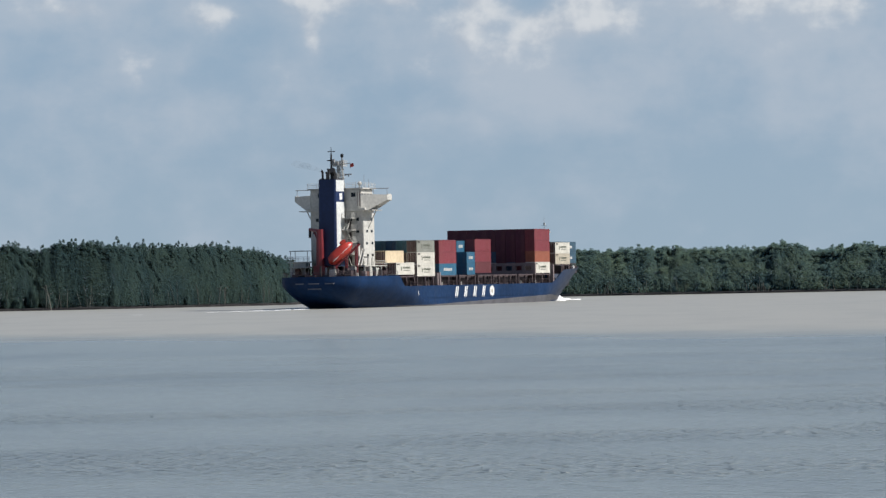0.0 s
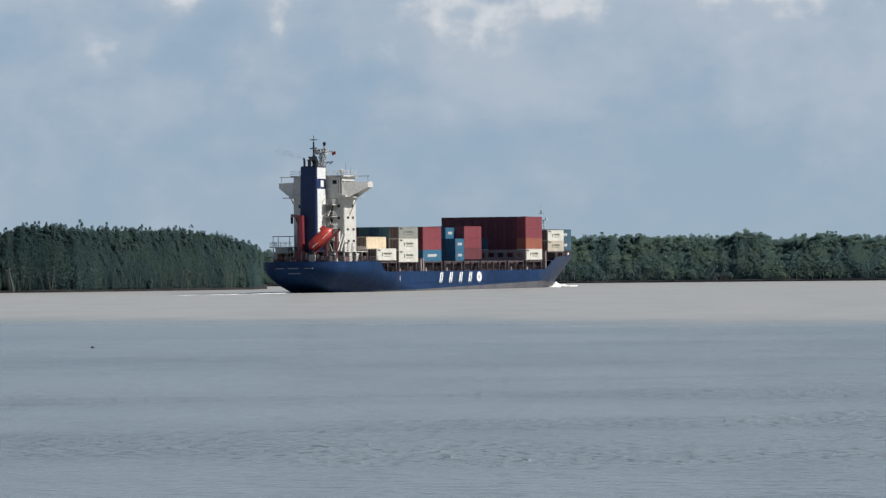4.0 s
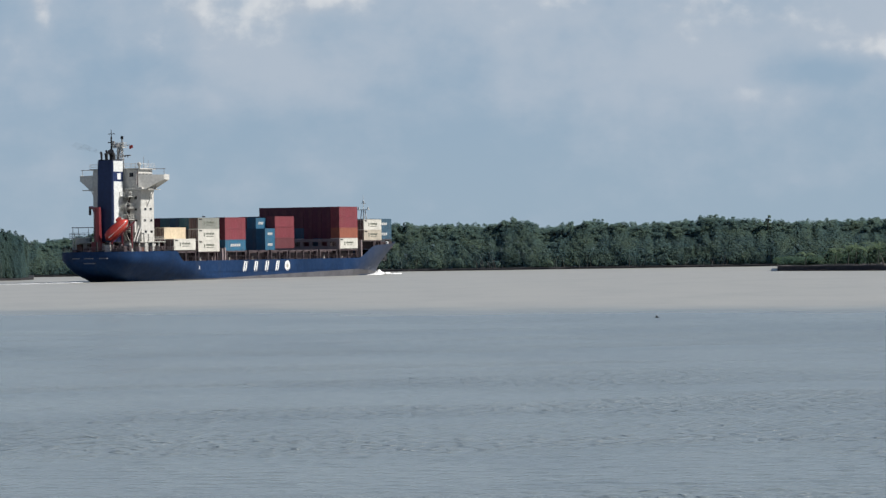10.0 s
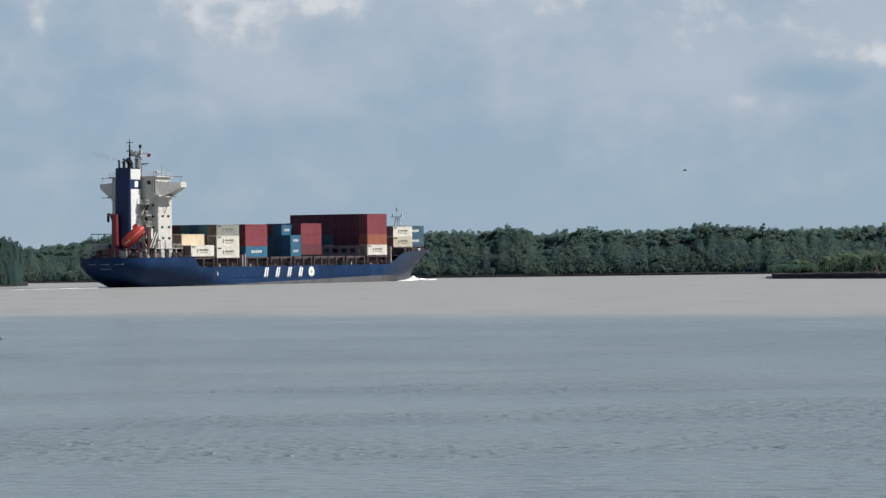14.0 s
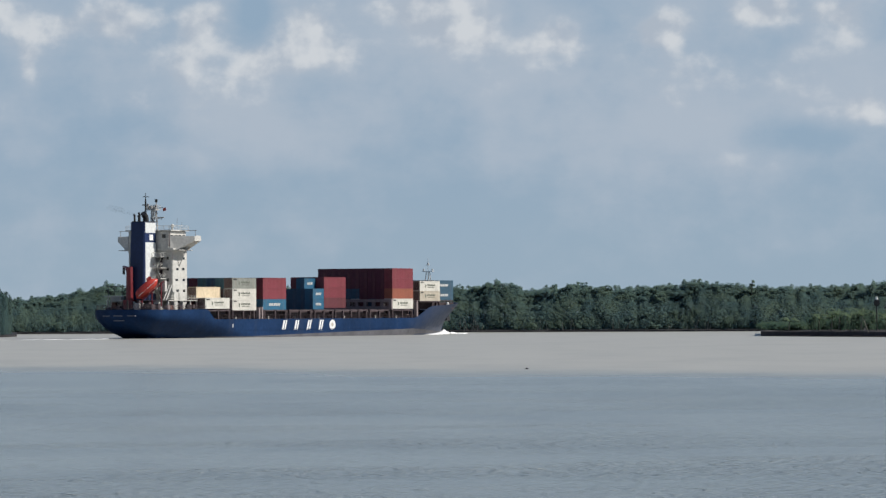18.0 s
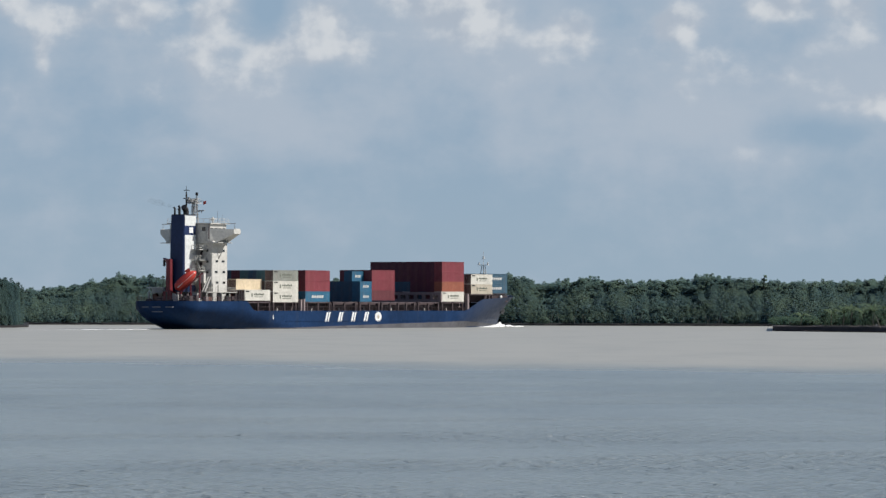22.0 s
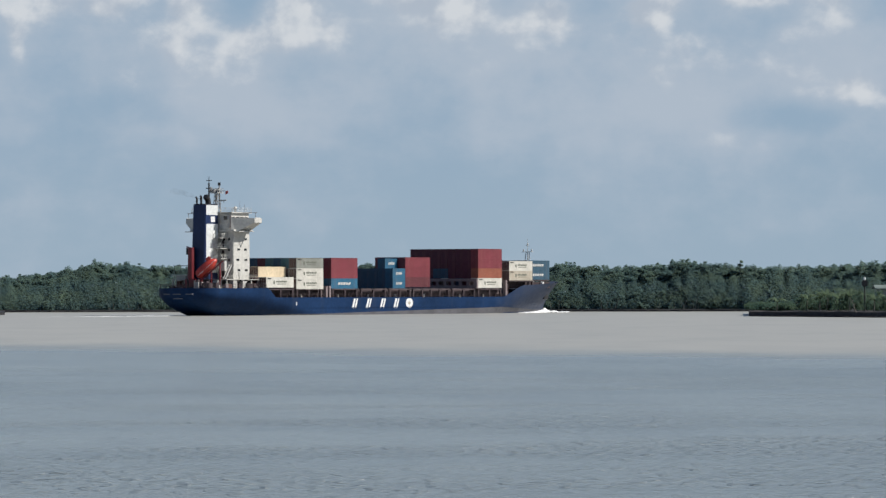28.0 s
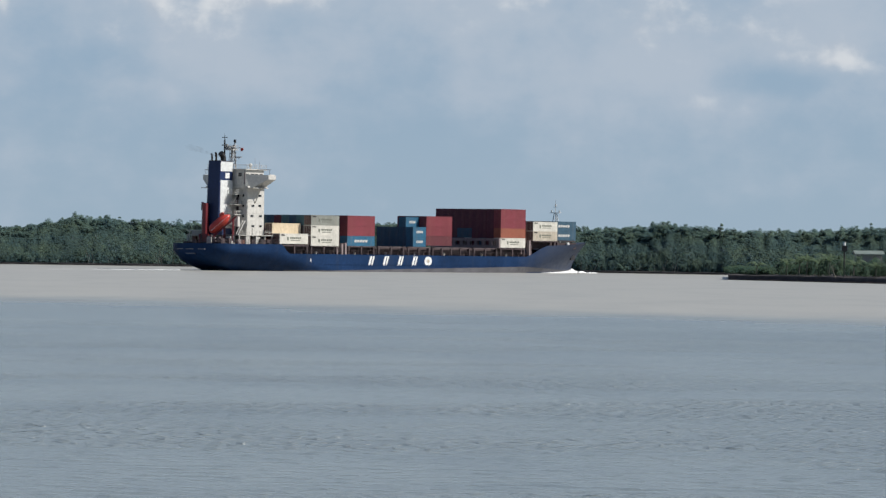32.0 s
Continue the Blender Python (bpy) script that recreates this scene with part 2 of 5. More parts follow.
def water_material():
    """River water: paler and browner far out, a smoother greyer reach nearer, with ripples of several sizes."""
    m = bpy.data.materials.new("river_water")
    m.use_nodes = True
    nt = m.node_tree
    b = nt.nodes["Principled BSDF"]
    tc = nt.nodes.new("ShaderNodeTexCoord")
    sep = nt.nodes.new("ShaderNodeSeparateXYZ")
    nt.links.new(tc.outputs["Object"], sep.inputs[0])

    def noise_at(s, d, stretch=(1, 1, 1), rough=0.5):
        mp = nt.nodes.new("ShaderNodeMapping")
        mp.inputs["Scale"].default_value = stretch
        nt.links.new(tc.outputs["Object"], mp.inputs["Vector"])
        n = nt.nodes.new("ShaderNodeTexNoise")
        n.inputs["Scale"].default_value, n.inputs["Detail"].default_value, n.inputs["Roughness"].default_value = s, d, rough
        nt.links.new(mp.outputs[0], n.inputs["Vector"])
        return n.outputs[0]

    def op(kind, a, c):
        n = nt.nodes.new("ShaderNodeMath")
        n.operation = kind
        for i, v in enumerate((a, c)):
            if isinstance(v, (int, float)):
                n.inputs[i].default_value = v
            else:
                nt.links.new(v, n.inputs[i])
        return n.outputs[0]

    def ramp(fac, lo, hi, a=0.0, c=1.0):
        n = nt.nodes.new("ShaderNodeMapRange")
        n.interpolation_type = "SMOOTHSTEP"
        for k, v in (("From Min", lo), ("From Max", hi), ("To Min", a), ("To Max", c)):
            n.inputs[k].default_value = v
        nt.links.new(fac, n.inputs["Value"])
        return n.outputs["Result"]

    # beyond a ragged line across the river the water is paler and browner
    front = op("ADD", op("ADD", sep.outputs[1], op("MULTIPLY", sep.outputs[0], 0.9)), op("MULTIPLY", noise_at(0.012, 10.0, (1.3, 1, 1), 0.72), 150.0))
    far_reach = ramp(front, 450.0, 545.0)
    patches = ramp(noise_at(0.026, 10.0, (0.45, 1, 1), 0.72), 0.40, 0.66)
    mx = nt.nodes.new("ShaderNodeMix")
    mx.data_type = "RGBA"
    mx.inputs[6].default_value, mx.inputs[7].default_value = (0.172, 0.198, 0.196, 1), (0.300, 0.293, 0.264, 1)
    nt.links.new(far_reach, mx.inputs[0])
    mx2 = nt.nodes.new("ShaderNodeMix")
    mx2.data_type, mx2.blend_type = "RGBA", "MULTIPLY"
    mx2.inputs[7].default_value = (0.80, 0.82, 0.84, 1)
    nt.links.new(op("MULTIPLY", patches, op("SUBTRACT", 1.0, op("MULTIPLY", far_reach, 0.85))), mx2.inputs[0])
    nt.links.new(mx.outputs[2], mx2.inputs[6])
    # long thin streaks lying across the current
    mx3 = nt.nodes.new("ShaderNodeMix")
    mx3.data_type, mx3.blend_type = "RGBA", "MULTIPLY"
    mx3.inputs[7].default_value = (0.84, 0.85, 0.87, 1)
    nt.links.new(ramp(noise_at(0.05, 8.0, (1.6, 0.5, 1), 0.7), 0.42, 0.72), mx3.inputs[0])
    nt.links.new(mx2.outputs[2], mx3.inputs[6])
    nt.links.new(mx3.outputs[2], b.inputs["Base Color"])
    nt.links.new(ramp(far_reach, 0.0, 1.0, 0.26, 0.42), b.inputs["Roughness"])
    b.inputs["IOR"].default_value = 1.33
    h = op("ADD", op("MULTIPLY", noise_at(0.9, 5.0, (0.7, 1.0, 1.0)), 1.0), op("MULTIPLY", noise_at(0.16, 3.0, (0.5, 1, 1)), 2.5))
    bp = nt.nodes.new("ShaderNodeBump")
    bp.inputs["Distance"].default_value, bp.inputs["Strength"].default_value = 0.045, 1.0
    # short wind ripples in patches near the shore
    gusts = op("MULTIPLY", ramp(noise_at(0.05, 3.0, (0.5, 1, 1)), 0.44, 0.64, 0.08, 1.0), ramp(sep.outputs[1], 120.0, 400.0, 1.0, 0.0))
    ripple = op("MULTIPLY", op("MULTIPLY", ramp(noise_at(3.2, 2.0, (0.55, 1, 1)), 0.5, 0.72), gusts), 5.2)
    nt.links.new(op("ADD", h, ripple), bp.inputs["Height"])
    nt.links.new(bp.outputs[0], b.inputs["Normal"])
    b.inputs["Specular IOR Level"].default_value = 0.42
    return m


MAT = {
    # doors of the pale containers: dirt and their after ends' shade in one colour
    "door": paint("dirty_shaded_door", (0.125, 0.075, 0.066), 0.65, vary=0.2, scale=0.5, fine=2.0, random_tint=0.2),
    "panel": paint("funnel_white", (0.60, 0.615, 0.60), 0.5, vary=0.04, scale=0.3, fine=2.0),
    "mark": paint("dark_mark", (0.13, 0.14, 0.11), 0.6, vary=0.1, fine=2.0),
    "funnel_blue": paint("funnel_blue", (0.013, 0.026, 0.078), 0.42, vary=0.12, scale=0.15, fine=1.4, dirt=(0.03, 0.035, 0.06), dirt_amount=0.25, streak=True, gloss=0.3),
    "hull_blue": paint("hull_blue", (0.011, 0.030, 0.079), 0.45, vary=0.2, scale=0.12, fine=1.2, dirt=(0.036, 0.046, 0.068), dirt_amount=0.35, streak=True, gloss=0.04),
    "boot": paint("boot_topping", (0.078, 0.078, 0.088), 0.75, vary=0.25, scale=0.2, fine=1.5, dirt=(0.085, 0.076, 0.085), dirt_amount=0.6),
    "white": paint("white_paint", (0.50, 0.49, 0.455), 0.55, vary=0.04, scale=0.3, fine=2.0, dirt=(0.50, 0.45, 0.38), dirt_amount=0.12, streak=True),
    "letter": paint("white_lettering", (0.697, 0.697, 0.680), 0.5, vary=0.04, fine=2.0),
    "faded": paint("faded_lettering", (0.105, 0.112, 0.140), 0.6, vary=0.2, fine=2.0),
    "grey": paint("grey_paint", (0.425, 0.416, 0.383), 0.55, vary=0.1, fine=2.0),
    "red": paint("signal_red", (0.155, 0.018, 0.024), 0.42, vary=0.12, fine=2.0),
    "orange": paint("lifeboat_orange", (0.442, 0.047, 0.032), 0.32, vary=0.08, fine=2.0),
    "deck": paint("deck_paint", (0.136, 0.064, 0.047), 0.8, vary=0.2, fine=1.5),
    "brown": paint("hatch_brown", (0.044, 0.029, 0.031), 0.7, vary=0.25, scale=0.5, fine=2.0, random_tint=0.15),
    "post": paint("lashing_steel", (0.068, 0.049, 0.053), 0.7, vary=0.2, fine=2.0),
    "black": paint("black_steel", (0.017, 0.017, 0.019), 0.6, vary=0.2, fine=2.0),
    "glass": paint("dark_glass", (0.017, 0.021, 0.025), 0.12, vary=0.1, fine=1.0),
    "bridge": paint("bridge_steel", (0.215, 0.172, 0.172), 0.65, vary=0.15, fine=2.0),
    "pale": paint("pale_steel", (0.442, 0.442, 0.425), 0.5, vary=0.1, fine=2.0),
    "steel": paint("mast_steel", (0.255, 0.255, 0.255), 0.5, vary=0.15, fine=2.0),
    "foam": paint("foam", (0.722, 0.731, 0.731), 0.9, vary=0.08, scale=0.6, fine=2.5, bump=0.1),
    "mud": paint("mud_bank", (0.052, 0.045, 0.046), 0.9, vary=0.3, scale=0.15, fine=1.0, bump=0.1),
    "mudlight": paint("pale_mud", (0.043, 0.034, 0.032), 0.85, gloss=0.08, vary=0.25, scale=0.3, fine=1.0, bump=0.05),
    "soil": paint("wet_soil", (0.010, 0.009, 0.010), 0.95, vary=0.3, scale=0.1, fine=0.8, bump=0.1),
    "bark": paint("bark", (0.115, 0.105, 0.092), 0.9, vary=0.3, scale=0.6, fine=3.0, bump=0.03),
    "palebark": paint("dead_wood", (0.21, 0.19, 0.165), 0.9, vary=0.2, scale=0.6, fine=3.0),
    "roof": paint("pale_roof", (0.15, 0.18, 0.16), 0.6, vary=0.2, scale=0.6, fine=2.0),
    # distance haze is put into the left and far leaf colours: paler and bluer
    "leaf_left": leaf_material("leaf_hazy_tall_mangrove", (0.049, 0.093, 0.096), (0.075, 0.120, 0.100), 0.3),
    "leaf_far": leaf_material("leaf_hazy_mangrove", (0.093, 0.160, 0.157), (0.144, 0.205, 0.148)),
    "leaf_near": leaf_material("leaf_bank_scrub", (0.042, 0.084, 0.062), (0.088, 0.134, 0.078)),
    "leaf_palm": leaf_material("leaf_palm", (0.100, 0.150, 0.085), (0.180, 0.230, 0.140)),
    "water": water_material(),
}


def greyed_bow(m):
    """Grey that grows patchily towards the bow plating."""
    nt = m.node_tree
    b = nt.nodes["Principled BSDF"]
    old = b.inputs["Base Color"].links[0].from_socket
    tc, sep = nt.nodes.new("ShaderNodeTexCoord"), nt.nodes.new("ShaderNodeSeparateXYZ")
    nt.links.new(tc.outputs["Object"], sep.inputs[0])
    n = nt.nodes.new("ShaderNodeTexNoise")
    n.inputs["Scale"].default_value, n.inputs["Detail"].default_value = 0.25, 6.0
    nt.links.new(tc.outputs["Object"], n.inputs["Vector"])
    push = nt.nodes.new("ShaderNodeMath")
    push.operation = "MULTIPLY_ADD"
    push.inputs[1].default_value = 22.0
    nt.links.new(n.outputs[0], push.inputs[0])
    nt.links.new(sep.outputs[0], push.inputs[2])
    r = nt.nodes.new("ShaderNodeMapRange")
    for k, v in (("From Min", 18.0), ("From Max", 36.0), ("To Min", 0.0), ("To Max", 0.75)):
        r.inputs[k].default_value = v
    nt.links.new(push.outputs[0], r.inputs["Value"])
    mx = nt.nodes.new("ShaderNodeMix")
    mx.data_type = "RGBA"
    mx.inputs[7].default_value = (0.042, 0.052, 0.078, 1)
    nt.links.new(r.outputs[0], mx.inputs[0])
    nt.links.new(old, mx.inputs[6])
    nt.links.new(mx.outputs[2], b.inputs["Base Color"])


greyed_bow(MAT["hull_blue"])
BOX = {
    "slate": (0.042, 0.092, 0.134),
    "maroon": (0.080, 0.018, 0.035), "red": (0.178, 0.037, 0.048), "rust": (0.255, 0.085, 0.053), "white": (0.540, 0.522, 0.465), "cream": (0.600, 0.495, 0.345),
    "blue": (0.026, 0.112, 0.190), "navy": (0.025, 0.072, 0.124), "grey": (0.212, 0.221, 0.196), "beige": (0.400, 0.360, 0.290), "brown": (0.115, 0.033, 0.040), "teal": (0.051, 0.128, 0.153),
}
for k, c in BOX.items():
    MAT["box_" + k] = paint("container_" + k, c, 0.5, vary=0.1, scale=0.25, fine=1.5, dirt=(0.20, 0.11, 0.07), dirt_amount=0.08 if max(c) > 0.5 else 0.25, random_tint=0.06, streak=True, gloss=0.3)

# ---- mesh helpers ----


def mesh_ob(name, verts, faces, material, parent=None, smooth=False):
    me = bpy.data.meshes.new(name)
    me.from_pydata([tuple(v) for v in verts], [], [tuple(f) for f in faces])
    me.materials.append(material)
    if smooth:
        me.polygons.foreach_set("use_smooth", [True] * len(me.polygons))
    me.update()
    ob = new(name, me)
    ob.parent = parent
    return ob


def part(name, bm, material, parent, label="", smooth=False):
    """Links a bmesh as one mesh object under a thing or a part."""
    me = bpy.data.meshes.new(name)
    bm.to_mesh(me)
    bm.free()
    me.materials.append(material)
    if smooth:
        me.polygons.foreach_set("use_smooth", [True] * len(me.polygons))
    ob = new(name, me)
    ob.parent = parent
    return tagged(ob, label) if label else ob


def add_box(bm, lo, hi, bevel=0.0):
    lo, hi = Vector(lo), Vector(hi)
    r = bmesh.ops.create_cube(bm, size=1.0, matrix=Matrix.Translation((lo + hi) / 2) @ Matrix.Diagonal((*(hi - lo), 1)))
    if bevel:
        edges = {e for v in r["verts"] for e in v.link_edges}
        bmesh.ops.bevel(bm, geom=list(edges), offset=bevel, segments=2, affect="EDGES")
    return bm


def box(lo, hi, bevel=0.0):
    return add_box(bmesh.new(), lo, hi, bevel)


def add_tube(bm, a, b, r0, r1=None, sides=8):
    a, b = Vector(a), Vector(b)
    r1 = r0 if r1 is None else r1
    m = Matrix.Translation((a + b) / 2) @ (b - a).to_track_quat("Z", "Y").to_matrix().to_4x4()
    bmesh.ops.create_cone(bm, cap_ends=True, segments=sides, radius1=r0, radius2=r1, depth=(b - a).length, matrix=m)
    return bm


def tube(a, b, r0, r1=None, sides=8):
    return add_tube(bmesh.new(), a, b, r0, r1, sides)


def prism(points, thick_axis, lo, hi):
    """A flat outline pushed from lo to hi along one axis; points give the other two in order."""
    bm = bmesh.new()
    rings = []
    for w in (lo, hi):
        ring = []
        for p in points:
            c = list(p)
            c.insert(thick_axis, w)
            ring.append(bm.verts.new(c))
        rings.append(ring)
    n = len(points)
    bm.faces.new(rings[0])
    bm.faces.new(rings[1][::-1])
    for i in range(n):
        bm.faces.new((rings[0][i], rings[1][i], rings[1][(i + 1) % n], rings[0][(i + 1) % n]))
    bmesh.ops.recalc_face_normals(bm, faces=bm.faces)
    return bm


def empty(name):
    ob = new(name)
    ob.empty_display_size = 0.5
    return ob

# ---- the river ----


def build_water():
    """One sheet round the shore; finely waved where the camera looks, coarse elsewhere."""
    ang = np.concatenate([np.linspace(-180, -12, 18)[:-1], np.linspace(-12, 10, 760), np.linspace(10, 180, 19)[1:-1]])
    ang = np.radians(ang)
    px = np.linspace(43100 / 88.0, 43100 / 1500.0, 430)
    rad = np.concatenate([[0.01, 8, 25, 50, 70], 43100 / px, [1600, 1800, 2200, 2800, 3600, 4900]])
    R, A = np.meshgrid(rad, ang, indexing="ij")
    X, Y = R * np.sin(A), R * np.cos(A)
    rng = np.random.RandomState(5)
    Z = np.zeros_like(X)
    for i in range(60):
        lam = 10 ** rng.uniform(math.log10(0.6), math.log10(2.0))
        d = rng.normal(0.25, 0.75)
        k = 2 * math.pi / lam
        wave = np.sin(k * (X * math.sin(d) + Y * math.cos(d)) + rng.uniform(0, 6.28) + 1.6 * np.sin(X * 0.11 * rng.uniform(.5, 1.5) + Y * 0.06 + i))
        Z += wave * 0.0011 * lam ** 0.6
    Z = np.where(Z > 0, Z * (1 + 14.0 * Z), Z * 0.7)
    fade = np.clip(1.3 - R / 330, 0.0, 1.0) * np.clip((R - 60) / 30, 0, 1)
    gust = 0.60 + 1.25 * (0.5 + 0.5 * np.sin(X * 0.035 + 2.0 + 1.6 * np.sin(Y * 0.017)) * np.sin(Y * 0.041 + 0.6 + 1.2 * np.sin(X * 0.021)))
    Z *= fade * gust
    nr, na = X.shape
    co = np.stack([X, Y, Z], -1).reshape(-1, 3)
    i, j = np.meshgrid(np.arange(nr - 1), np.arange(na), indexing="ij")
    k = (j + 1) % na
    quads = np.stack([i * na + j, (i + 1) * na + j, (i + 1) * na + k, i * na + k], -1).reshape(-1, 4)
    quads = quads[:, ::-1]
    me = bpy.data.meshes.new("water")
    me.vertices.add(len(co))
    me.vertices.foreach_set("co", co.ravel())
    me.loops.add(quads.size)
    me.loops.foreach_set("vertex_index", quads.ravel())
    me.polygons.add(len(quads))
    me.polygons.foreach_set("loop_start", np.arange(0, quads.size, 4))
    me.polygons.foreach_set("use_smooth", np.ones(len(quads), dtype=bool))
    me.update(calc_edges=True)
    me.validate()
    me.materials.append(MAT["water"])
    tagged(new("water", me), "wide silty grey-brown river with small ripples", "river", kind="structure")


build_water()


def at_az(az, depth):
    """The point of the ground plan on that bearing, at that depth along the y axis."""
    return depth * math.tan(radians(az)), depth


def bank_strip(name, line, rise, back, material, label, category, kind="structure", drop=1.0):
    """A bank along a shoreline, from under the water to its crest and on inland."""
    verts, faces = [], []
    rng = random.Random(len(name))
    pts = []
    for (x0, y0), (x1, y1) in zip(line, line[1:]):
        n = max(2, int(math.hypot(x1 - x0, y1 - y0) / 4))
        pts += [(x0 + (x1 - x0) * i / n, y0 + (y1 - y0) * i / n) for i in range(n)]
    pts.append(line[-1])
    for x, y in pts:
        j = rng.uniform(-0.8, 0.8)
        for dy, z in ((-1.5 + j, -drop), (j, 0.12), (0.15 + j, rise * 0.85 + rng.uniform(-.06, .06)), (4 + j, rise + rng.uniform(-.1, .1)), (back, rise + 0.1)):
            s = (y + dy) / y
            verts.append((x * s, y + dy, z))
    for i in range(len(pts) - 1):
        for k in range(4):
            a = i * 5 + k
            faces.append((a, a + 5, a + 6, a + 1))
    return tagged(mesh_ob(name, verts, faces, material), label, category, kind=kind)


# shorelines, read as bearings and depths
LEFT_LINE = [at_az(-13, 1042), at_az(-9.3, 1072), at_az(-7.4, 1080), at_az(-5.4, 1112), at_az(-5.02, 1122), at_az(-4.85, 1150)]
FAR_LINE = [at_az(-7.5, 1312), at_az(-4.6, 1297), at_az(-2.0, 1297), at_az(1.0, 1282), at_az(3.2, 1267), at_az(5.6, 1252), at_az(9.0, 1242), at_az(12, 1242)]
NEAR_LINE = [at_az(5.16, 1000), at_az(6.0, 975), at_az(7.4, 930), at_az(12, 880)]

bank_strip("ground_far_bank", FAR_LINE, 0.6, 3400, MAT["soil"], "low dark muddy river bank under mangroves", "river bank")
bank_strip("ground_left_bank", LEFT_LINE, 0.6, 140, MAT["soil"], "low dark muddy point under tall mangroves", "river bank")

# ---- woods ----


class Woods:
    """Gathers trees, leaf clump by leaf clump, for one mesh of leaves and one of trunks."""

    def __init__(self, seed):
        self.rng = np.random.RandomState(seed)
        self.lv, self.ln, self.tv, self.tf = [], [], [], []
        self.nt = 0

    def tree(self, x, y, z, h, r, trunk=0.3, leaves=600, size=0.55, low=0.02, shape="round"):
        """A tapered trunk with limbs, in an uneven crown of many leaf clumps with lobes and hollows."""
        g = self.rng
        base = np.array([x, y, z])
        lean = g.normal(0, 0.025, 2)
        axis = np.array([lean[0], lean[1], 1.0]) * h
        self.limb(base - (0, 0, 0.5), base + axis * 0.85, 0.020 * h * trunk / 0.3, 0.005 * h)
        for i in range(5):
            a, u = g.uniform(0, 6.28), g.uniform(0.25, 0.8)
            self.limb(base + axis * u, base + axis * (u + 0.12) + np.array([math.cos(a), math.sin(a), 0]) * r * 0.8, 0.006 * h, 0.02)
        tall = shape == "tall"
        n = max(6, leaves // 75)
        per = leaves // n
        u = low + (1 - low) * (np.arange(n) + g.uniform(0, 1, n)) / n
        u[-1] = 1.0
        a = g.uniform(0, 2 * math.pi, n)
        girth = np.where(u > 0.6, 1.0 - 0.5 * ((u - 0.6) / 0.4) ** 2, 1.0)
        out = r * girth * g.uniform(0.25, 0.85, n)
        rl = r * g.uniform(0.34, 0.58, n) * (0.75 + 0.25 * girth)
        zl = rl * (g.uniform(1.2, 2.2, n) if tall else g.uniform(0.75, 1.15, n))
        off = np.stack([np.cos(a) * out, np.sin(a) * out, np.zeros(n)], -1)
        heart = base + axis * u[:, None] + off - np.stack([0 * zl, 0 * zl, zl * u], -1)
        heart[:, 2] = np.maximum(heart[:, 2], z + zl * 0.75)
        v = g.normal(size=(n, per, 3))
        v /= np.linalg.norm(v, axis=2)[:, :, None]
        v[:, :, 2] = np.where(v[:, :, 2] < -0.5, -v[:, :, 2], v[:, :, 2])
        s = g.uniform(0.75, 1.25, (n, per, 1)) * (1 + 0.22 * np.sin(5 * v[:, :, :1] + 4 * v[:, :, 2:] + a[:, None, None]))
        p = heart[:, None, :] + v * s * np.stack([rl, rl, zl], -1)[:, None, :]
        d = v + 0.55 * (off / r)[:, None, :]
        self.clump(p.reshape(-1, 3), d.reshape(-1, 3) * 1.1 - (0, 0.4, 0), size, 1.0, 0.18)

    def clump(self, p, d, size, up=1.0, turn=0.5):
        g = self.rng
        n = len(p)
        soft = turn * d + g.normal(0, 0.08, (n, 3))
        soft[:, 2] += up
        soft /= np.linalg.norm(soft, axis=1)[:, None]
        nrm = d + g.normal(0, 0.45, (n, 3)) + (0, 0, 0.6)
        nrm /= np.linalg.norm(nrm, axis=1)[:, None]
        u = np.cross(nrm, g.normal(size=(n, 3)))
        u /= np.linalg.norm(u, axis=1)[:, None]
        v = np.cross(nrm, u)
        s = size * g.uniform(0.6, 1.35, (n, 1))
        bend = nrm * s * g.uniform(-0.35, -0.1, (n, 1))
        quad = np.stack([p + u * s * 0.62 + bend, p + v * s * 0.5, p - u * s * 0.62 + bend, p - v * s * 0.5], 1)
        self.lv.append(quad)
        self.ln.append(np.repeat(soft[:, None, :], 4, 1))

    def limb(self, a, b, r0, r1):
        a, b = np.asarray(a, float), np.asarray(b, float)
        w = b - a
        w /= np.linalg.norm(w) + 1e-9
        u = np.cross(w, (0.3, 0.9, 0.1))
        u /= np.linalg.norm(u)
        v = np.cross(w, u)
        k = 5
        ring = [u * math.cos(2 * math.pi * i / k) + v * math.sin(2 * math.pi * i / k) for i in range(k)]
        self.tv += [a + q * r0 for q in ring] + [b + q * r1 for q in ring]
        self.tf += [(self.nt + i, self.nt + (i + 1) % k, self.nt + k + (i + 1) % k, self.nt + k + i) for i in range(k)]
        self.nt += 2 * k

    def leaves_mesh(self, name, material, origin=(0, 0, 0)):
        q = np.concatenate(self.lv) - np.array(origin)
        n = len(q)
        me = bpy.data.meshes.new(name)
        me.vertices.add(4 * n)
        me.vertices.foreach_set("co", q.reshape(-1))
        me.loops.add(4 * n)
        me.loops.foreach_set("vertex_index", np.arange(4 * n))
        me.polygons.add(n)
        me.polygons.foreach_set("loop_start", np.arange(0, 4 * n, 4))
        me.polygons.foreach_set("use_smooth", np.ones(n, dtype=bool))
        me.update(calc_edges=True)
        me.normals_split_custom_set_from_vertices(np.concatenate(self.ln).reshape(-1, 3).tolist())
        me.materials.append(material)
        return me

    def finish(self, name, leaf, label, category, kind="stuff", bark=None, origin=(0, 0, 0)):
        holder = new(name, self.leaves_mesh(name, leaf, origin))
        holder.location = origin
        wood = mesh_ob("trunks" if kind == "stuff" else "trunk", [np.asarray(v) - origin for v in self.tv], self.tf, bark or MAT["bark"], holder)
        if kind == "stuff":
            wood["kind"] = "stuff"
        return tagged(holder, label, category, kind=kind)


